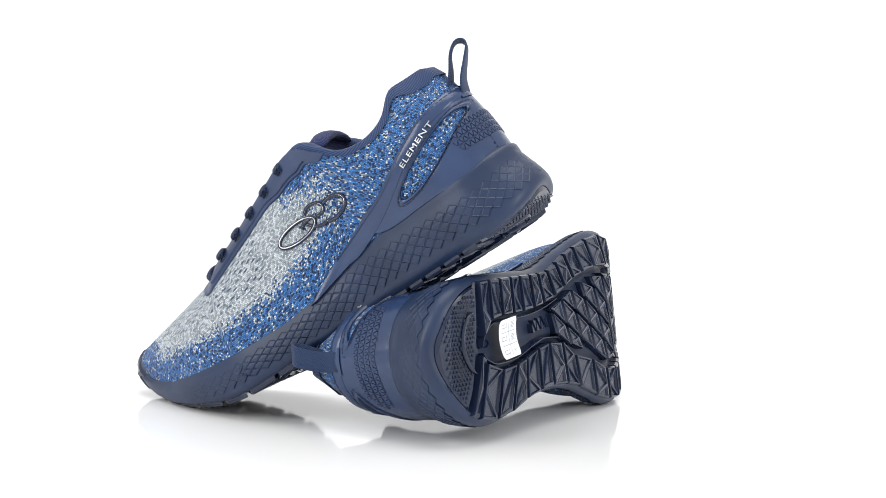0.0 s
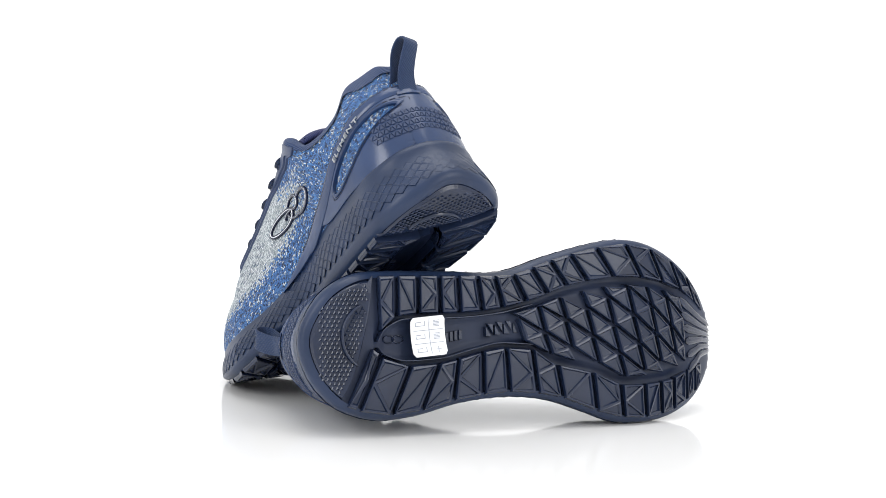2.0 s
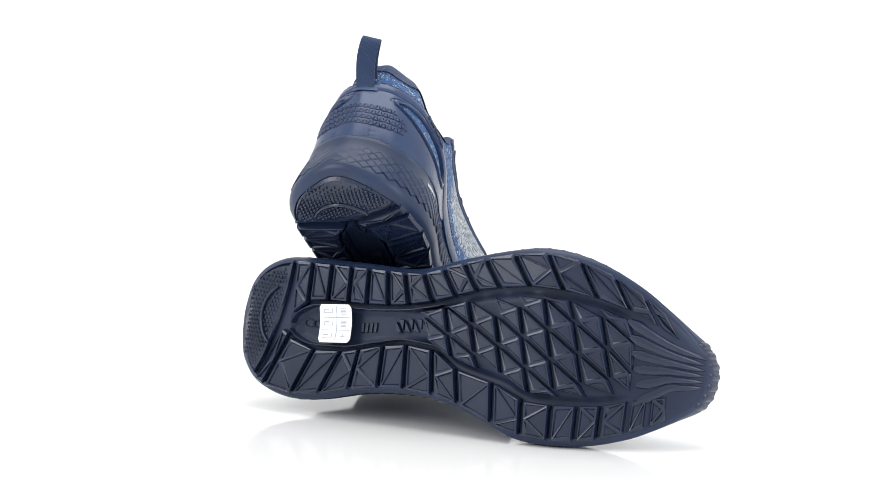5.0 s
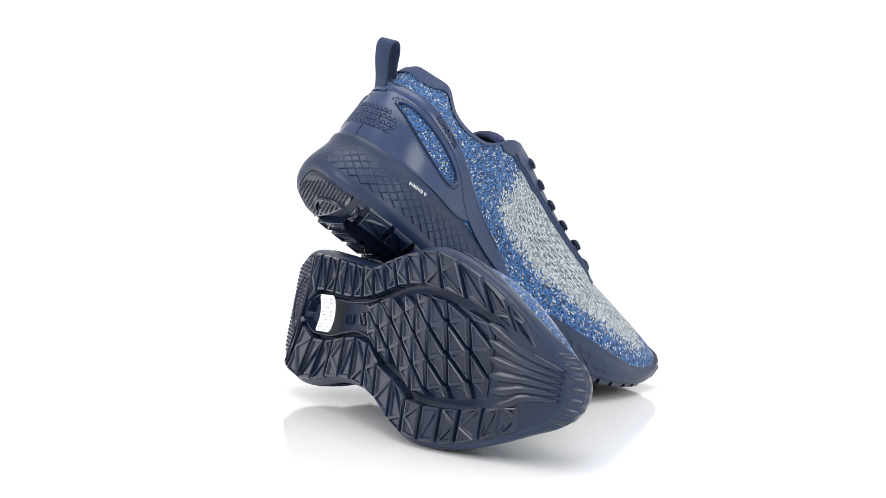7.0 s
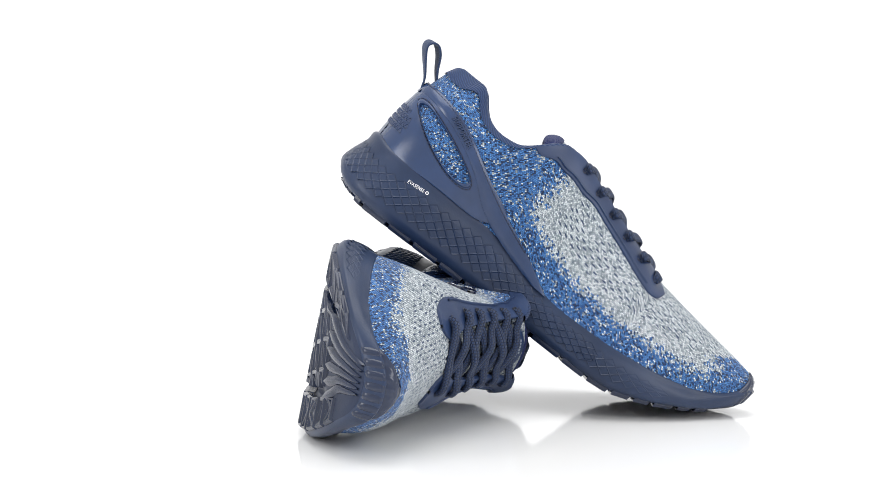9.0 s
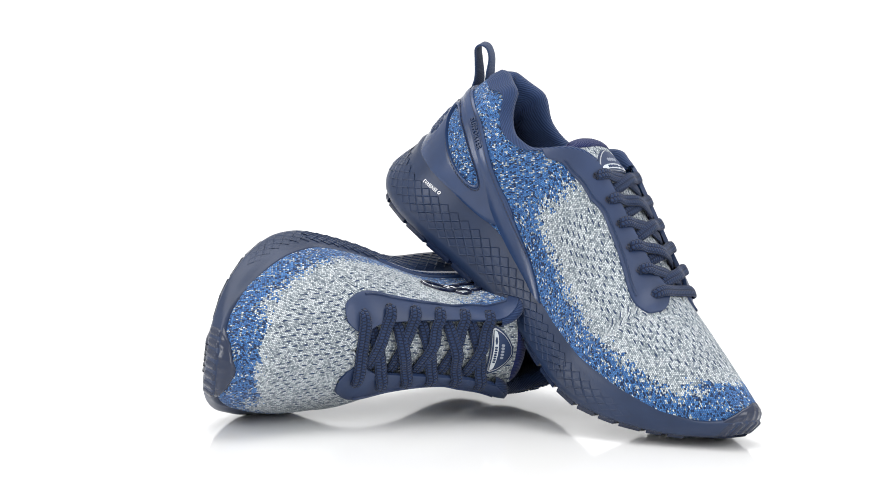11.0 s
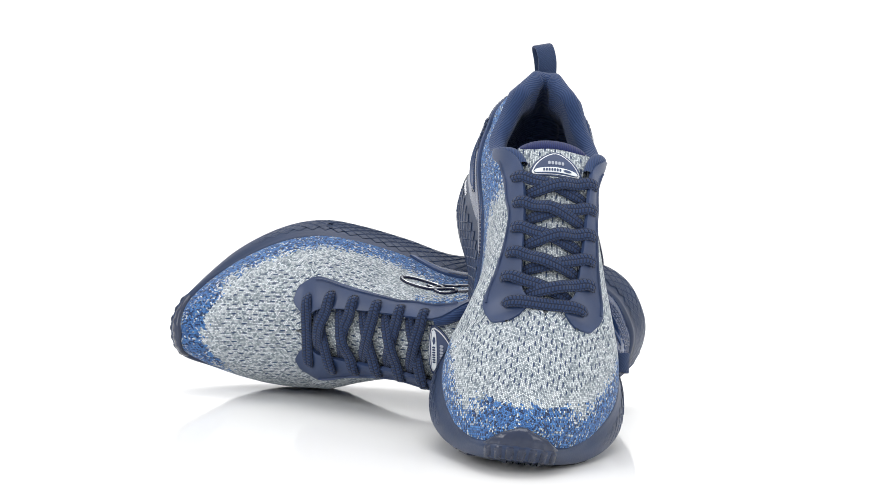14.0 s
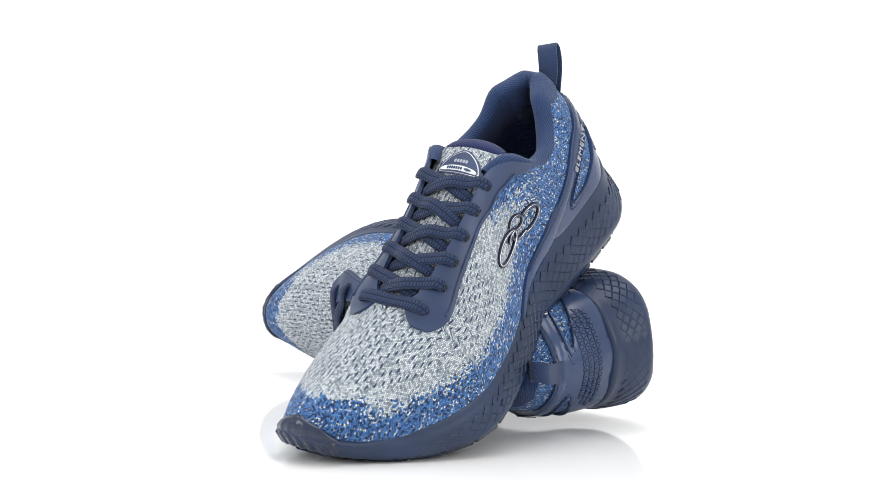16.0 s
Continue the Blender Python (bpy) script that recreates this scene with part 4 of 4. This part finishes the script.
def lug(mk, name, poly, parent, fan, rng):
    """One rubber lug: a block with sunk triangles between raised lines on its face."""
    verts, faces = [], []
    a, b, c, d = flanks(verts, faces, poly, 0.0062, -0.0003, 0.0007)
    if fan == 0:
        m = b + (c - b) * rng.uniform(0.42, 0.58)
        tris = [(a, b, m), (a, m, d), (m, c, d)]
    elif fan == 1:
        m = a + (d - a) * rng.uniform(0.42, 0.58)
        tris = [(a, b, m), (b, c, m), (m, c, d)]
    else:
        tris = [(a, b, c), (a, c, d)]
    for t in tris:
        facet(verts, faces, t, -0.0003, 0.0010)
    return mk.add(name, verts, faces, RUBBER, parent, smooth=False)


def tread(mk, base):
    rng = random.Random(9)
    g = 0.0015
    for cuts, edge, groove, slant, sgn in ((CUTS_OUT, edge_out, groove_out, slant_out, 1), (CUTS_IN, edge_in, groove_in, slant_in, -1)):
        for k in range(len(cuts) - 1):
            x0, x1 = cuts[k] + g, cuts[k + 1] - g
            if sgn < 0 and k == 0:
                x0 = 0.0222
            o0, o1 = (float(edge(x)) - sgn * (0.0030 + 0.0010 * min(max((x - 0.25) / 0.035, 0), 1)) for x in (x0, x1))
            u0, u1 = x0 + float(slant(x0)), x1 + float(slant(x1))
            i0, i1 = float(groove(u0)) + sgn * 0.0018, float(groove(u1)) + sgn * 0.0018
            if (o0 - i0) * sgn < 0.004 or (o1 - i1) * sgn < 0.0015:
                continue
            poly = [(x0, o0), (x1, o1), (u1, i1), (u0, i0)]
            lug(mk, "lug", poly, base, (k + (sgn > 0)) % 3, rng)
    # heel pad with a fine stud pattern and a raised arc
    div = spline([(0.0396, 0.0400), (0.0375, 0.0193), (0.0330, -0.0014), (0.0262, -0.0223), (0.0200, -0.0335)], 24)
    verts, faces = [], []
    poly = [(float(x) - 0.0015, float(y)) for x, y in div]
    rim = [LOOP[i] - OUTWARD[i] * 0.0055 for i in range(NA) if LOOP[i][0] < 0.037 and (LOOP[i][1] > 0 or LOOP[i][0] < 0.0175)]
    k = [q for q in rim if q[1] < 0]
    k2 = [q for q in rim if q[1] >= 0]
    ring = k + k2
    ring.sort(key=lambda q: math.atan2(q[1] - 0.0, q[0] - 0.06) % (2 * math.pi), reverse=True)
    whole = poly + ring
    prism(verts, faces, whole, 0.0062, 0.0010, 0.0010)
    pad = mk.add("heel_pad", verts, faces, RUBBER, base, "studded dark rubber heel pad", smooth=False)
    verts, faces = [], []
    for r in range(-16, 17):
        for q in range(0, 16):
            x, y = 0.003 + 0.0026 * q + 0.0013 * (r % 2), 0.0026 * r
            xd = float(np.interp(y, div[::-1, 1], div[::-1, 0])) - 0.0040
            yo = float(edge_out(max(x, 0.001))) - 0.0075
            yi = float(edge_in(max(x, 0.001))) + 0.0075
            if x > xd or y > yo or y < yi or x < 0.0065:
                continue
            arc = math.hypot(x - 0.040, y - 0.004)
            if 0.0195 < arc < 0.0225:
                continue
            b0 = len(verts)
            z = sole_z(x) + 0.0010
            verts += [(x - 0.0011, y - 0.0011, z), (x + 0.0011, y - 0.0011, z), (x, y + 0.0012, z), (x, y - 0.0003, z - 0.0008)]
            faces += [(b0, b0 + 1, b0 + 3), (b0 + 1, b0 + 2, b0 + 3), (b0 + 2, b0, b0 + 3)]
    tagged(mk.add("stud_pattern", verts, faces, RUBBER, pad, smooth=False), kind="stuff")
    arc = [(0.040 + 0.021 * math.cos(t), 0.004 + 0.021 * math.sin(t)) for t in np.linspace(math.radians(118), math.radians(236), 30)]
    rib(mk, "pad_arc", arc, 0.0018, 0.0010, -0.0006, pad)
    # slanted cells of the forefoot
    cells(mk, base)
    # flowing ribs towards the toe
    for k in range(6):
        f = k / 5
        y0 = 0.0290 - 0.0460 * f
        pts = spline([(0.2600 + 0.010 * f, y0), (0.2725 + 0.006 * f, y0 * 0.74 + 0.001), (0.2830 + 0.001 * f, y0 * 0.54 + 0.002), (0.2940, y0 * 0.42 + 0.002), (0.3003, y0 * 0.36 + 0.002)], 22)
        rib(mk, "toe_rib", pts, (0.0080, 0.0031), 0.0034, -0.0004, base)
    # the waist: a sunken bridge with raised edges
    for groove, sgn in ((groove_out, -1), (groove_in, 1)):
        pts = [(x, float(groove(x)) + sgn * 0.0012) for x in np.linspace(0.0415, 0.145, 60)]
        rib(mk, "waist_edge", pts, 0.0016, 0.0090, 0.0014, base)
    verts, faces = [], []
    for k in range(5):
        x = 0.114 + 0.0062 * k
        m = 0.5 * (float(groove_out(x)) + float(groove_in(x)))
        h = 0.0044
        for t in (((x, m - h), (x + 0.0048, m - h), (x, m + h * 0.6)), ((x + 0.0056, m - h * 0.6), (x + 0.0056, m + h), (x + 0.0010, m + h))):
            prism(verts, faces, shrunk(np.array(t), 0.0006), 0.0098, 0.0050, 0.0003)
    mk.add("waist_studs", verts, faces, RUBBER, base, smooth=False)
    # moulded writing on the bridge, as bars, and the looped mark
    for k, x in enumerate((0.0885, 0.0915, 0.0945, 0.0975)):
        m = 0.5 * (float(groove_out(x)) + float(groove_in(x)))
        verts, faces = [], []
        prism(verts, faces, [(x, m - 0.0030), (x + 0.0020, m - 0.0030), (x + 0.0020, m + 0.0030), (x, m + 0.0030)], 0.0100, 0.0080, 0.0003)
        mk.add("moulded_bar", verts, faces, RUBBER, base, smooth=False)
    for cx in (0.0515, 0.0575):
        m = 0.0025
        pts = [(cx + 0.0036 * math.cos(t), m + 0.0022 * math.sin(t)) for t in np.linspace(0, 2 * math.pi, 26)]
        rib(mk, "moulded_loop", pts, 0.0010, 0.0098, 0.0080, base)


def rib(mk, name, pts, width, base, top, parent):
    p = np.array(pts, float)
    d = np.gradient(p, axis=0)
    n = np.stack([-d[:, 1], d[:, 0]], 1) / np.maximum(np.linalg.norm(d, axis=1), 1e-9)[:, None]
    wide = np.linspace(*width, len(p)) if isinstance(width, tuple) else np.full(len(p), width)
    verts = []
    for i, q in enumerate(p):
        e = min(1.0, 0.35 + min(i, len(p) - 1 - i) * 0.25)
        for u, h in ((-0.5, base), (-0.38, top * 0.8 + base * 0.2), (-0.15, top), (0.15, top), (0.38, top * 0.8 + base * 0.2), (0.5, base)):
            x, y = q + n[i] * u * wide[i] * e
            verts.append((x, y, sole_z(x) + h))
    return mk.add(name, verts, grid_faces(len(p), 6), RUBBER, parent, sharp=50)


def cells(mk, base):
    """Slanted rubber cells between the two rows of lugs, each cut into two facets."""
    ua, va = np.array([0.0190, -0.0112]), np.array([-0.0040, 0.0178])
    du, dv = float(np.linalg.norm(ua)), float(np.linalg.norm(va))
    for i in range(-5, 12):
        for j in range(-6, 14):
            c = np.array([0.160, 0.010]) + ua * i + va * j
            quad = [c + ua * p * 0.48 + va * q * 0.48 for p, q in ((-1, -1), (1, -1), (1, 1), (-1, 1))]
            # the rows sweep round towards the toe
            quad = [np.array([q[0], q[1] + 0.0030 * math.sin((q[0] - 0.150) / 0.11 * math.pi)]) for q in quad]
            quad = [np.array(q) for q in quad]
            ok = []
            for q in quad:
                x = min(max(q[0], 0.128), 0.266)
                hi, lo = float(groove_out(x)) - 0.0028, float(groove_in(x)) + 0.0028
                ok.append(np.array([x, min(max(q[1], lo), hi)]))
            area = 0.5 * abs(sum(ok[k][0] * ok[(k + 1) % 4][1] - ok[(k + 1) % 4][0] * ok[k][1] for k in range(4)))
            if area < 0.35 * du * dv * 0.6:
                continue
            verts, faces = [], []
            whole = shrunk(ok, 0.0013)
            if min(np.linalg.norm(whole[k] - whole[(k + 1) % 4]) for k in range(4)) > 0.0015:
                a, b, c2, d = flanks(verts, faces, whole, 0.0062, -0.0001, 0.0009)
                facet(verts, faces, (a, b, c2), -0.0001, 0.0007)
                facet(verts, faces, (a, c2, d), -0.0001, 0.0007)
            else:
                for t in ((ok[0], ok[1], ok[2]), (ok[0], ok[2], ok[3])):
                    t = np.array(t)
                    ar = 0.5 * abs((t[1][0] - t[0][0]) * (t[2][1] - t[0][1]) - (t[2][0] - t[0][0]) * (t[1][1] - t[0][1]))
                    if ar < 1.4e-5:
                        continue
                    q = flanks(verts, faces, shrunk(t, 0.0011), 0.0062, 0.0003, 0.0006)
                    facet(verts, faces, q, 0.0003, 0.0009)
            if faces:
                mk.add("tread_cell", verts, faces, RUBBER, base, smooth=False)


def sticker(mk, base):
    """A white paper label stuck over the waist of the sole, slightly bowed, with line drawings as plain marks."""
    c, u, v = np.array([0.0740, 0.0042]), np.array([0.995, 0.10]), np.array([-0.10, 0.995])
    w, h = 0.0226, 0.0236

    def at(p, q, lift=0.0):
        xy = c + u * w * p + v * h * q
        return (xy[0], xy[1], sole_z(xy[0]) - 0.0006 + 0.0022 * (1 - (2 * q) ** 2) - lift)

    n = 17
    verts = []
    for i in range(n):
        p = -0.5 + i / (n - 1)
        e = 0.5 - (0.09 - math.sqrt(max(0, 0.09**2 - max(0, abs(p) - 0.41) ** 2)))
        for j in range(n):
            verts.append(at(p, (-1 + 2 * j / (n - 1)) * e))
    root = mk.add("sticker", verts, grid_faces(n, n), PAPER, label="white paper size and material label")

    def mark(p0, q0, p1, q1):
        vs = [at(p0 + (p1 - p0) * a, q0 + (q1 - q0) * b, 0.00025) for a in (0, 1) for b in np.linspace(0, 1, 5)]
        mk.add("print_mark", vs, grid_faces(2, 5), GREY_INK, root)

    for q in (-0.17, 0.16):
        mark(-0.42, q - 0.006, 0.44, q + 0.006)
    mark(0.03, -0.44, 0.045, 0.46)
    for k, q in enumerate((-0.34, 0.0, 0.32)):
        mark(-0.36, q - 0.05, -0.10, q - 0.035)
        mark(-0.36, q - 0.05, -0.345, q + 0.05)
        mark(-0.10, q - 0.05, -0.085, q + 0.08)
        mark(-0.34, q + 0.04, -0.20, q + 0.055)
        if k:
            for i in range(5):
                mark(0.16, q - 0.08 + 0.035 * i, 0.34, q - 0.068 + 0.035 * i)
        else:
            mark(0.17, q - 0.006, 0.33, q + 0.006)
            mark(0.245, q - 0.08, 0.257, q + 0.08)


def sole_print(mk, mid):
    """A short line of white print on the inner side of the sole, with a round mark after it."""
    def at(x, z, up):
        zb, zf = float(z_bottom(x)) + 0.0022, float(z_feather(x)) + 0.0012
        return wall_point(a_of_x(x, -1), (z - zb) / (zf - zb), up)

    lettering(mk, "EVASENSE", (0.0440, 0.0314), (0.0555, 0.0324), 0.0022, -1, WHITE_INK, 0.0004, "print", 0.0, at, mid)
    ring = [(0.0576 + r * math.cos(t), 0.0326 + r * math.sin(t)) for t in np.linspace(0, 2 * math.pi, 16, endpoint=False) for r in (0.0006, 0.0011)]
    mk.add("print_mark", [at(x, z, 0.0004) for x, z in ring], grid_faces(16, 2, True), WHITE_INK, mid)


def running_shoe(name, m, where, label, with_sticker=False):
    thing = new(name)
    thing.empty_display_size = 0.05
    thing.matrix_world = where
    tagged(thing, label, "shoe", "pair of running shoes")
    mk = Maker(m, thing)
    shoe_upper(mk)
    mid = shoe_midsole(mk)
    side_relief(mk, mid)
    sole_print(mk, mid)
    base = shoe_outsole(mk)
    collar(mk)
    pull_tab(mk, 20 if m > 0 else 0, 0.0 if m > 0 else 0.004, 0.0 if m > 0 else 0.008)
    toe_bumper(mk)
    heel_counter(mk)
    eyestays(mk)
    tongue(mk)
    laces(mk)
    emblem(mk)
    lettering(mk, "ELEMENT", (0.0570, 0.0640), (0.0300, 0.0765), 0.0032, 1, SILVER, 0.0034, "lettering", 0.0)
    lettering(mk, "SUPPORTER", (0.0420, 0.0810), (0.0620, 0.0715), 0.0038, -1, STAY, 0.0034, "lettering", 0.01)
    tread(mk, base)
    if with_sticker:
        sticker(mk, base)
    return thing


def turntable():
    thing = new("turntable")
    seg = 96
    for name, rows in (("disc_top", [(0.0, 0.0), (0.2, 0.0), (0.394, 0.0), (0.396, -0.0003)]), ("disc_rim", [(0.396, -0.0003), (0.3985, -0.0008), (0.40, -0.002), (0.40, -0.006), (0.0, -0.006)])):
        verts = [(r * math.cos(2 * math.pi * i / seg), r * math.sin(2 * math.pi * i / seg), z) for i in range(seg) for r, z in rows]
        me = mesh_of(name, verts, grid_faces(seg, len(rows), True), ACRYLIC)
        me.set_sharp_from_angle(angle=radians(40))
        part(name, me, thing)
    return tagged(thing, "round white glossy acrylic turntable disc", "turntable")


def sweep():
    """White paper that runs from the table up the back wall in one curve."""
    prof = [(-3.0, -0.007), (1.2, -0.007)] + [(1.2 + 0.8 * math.sin(t), -0.007 + 0.8 * (1 - math.cos(t))) for t in np.linspace(0.1, math.pi / 2, 14)] + [(2.0, 3.0)]
    verts = [(x, y, z) for x in (-4.0, -2, 0, 2, 4.0) for y, z in prof]
    ob = new("backdrop", mesh_of("backdrop", verts, grid_faces(5, len(prof)), SWEEP))
    return tagged(ob, "seamless white paper studio backdrop", "backdrop", kind="structure")


backdrop = sweep()
disc = turntable()

# ---- the pair: one shoe on its side, the other leaning on it ----
def leaning(heading, dive, roll, at):
    return Matrix.Translation(at) @ Euler((0, 0, radians(heading))).to_matrix().to_4x4() @ Euler((0, radians(dive), 0)).to_matrix().to_4x4() @ Euler((radians(roll), 0, 0)).to_matrix().to_4x4()


LEFT_AT = leaning(155.2, 35.1, -5.4, (0.0600, -0.0759, 0.1417))
RIGHT_AT = leaning(61.2, 1.35, -99.4, (0.0014, -0.1372, 0.0562))
left_shoe = running_shoe("running_shoe", 1, LEFT_AT, "blue and grey knit running shoe leaning toe down on another")
right_shoe = running_shoe("running_shoe", -1, RIGHT_AT, "blue and grey knit running shoe lying on its side", True)


def motions():
    """The disc turns clockwise at an even pace and carries both shoes."""
    times = [0.5 * i for i in range(33)]
    for thing, rest in ((disc, Matrix.Identity(4)), (left_shoe, LEFT_AT), (right_shoe, RIGHT_AT)):
        walk(thing, [(t, Matrix.Rotation(radians(-SPIN * t), 4, "Z") @ rest) for t in times])


motions()
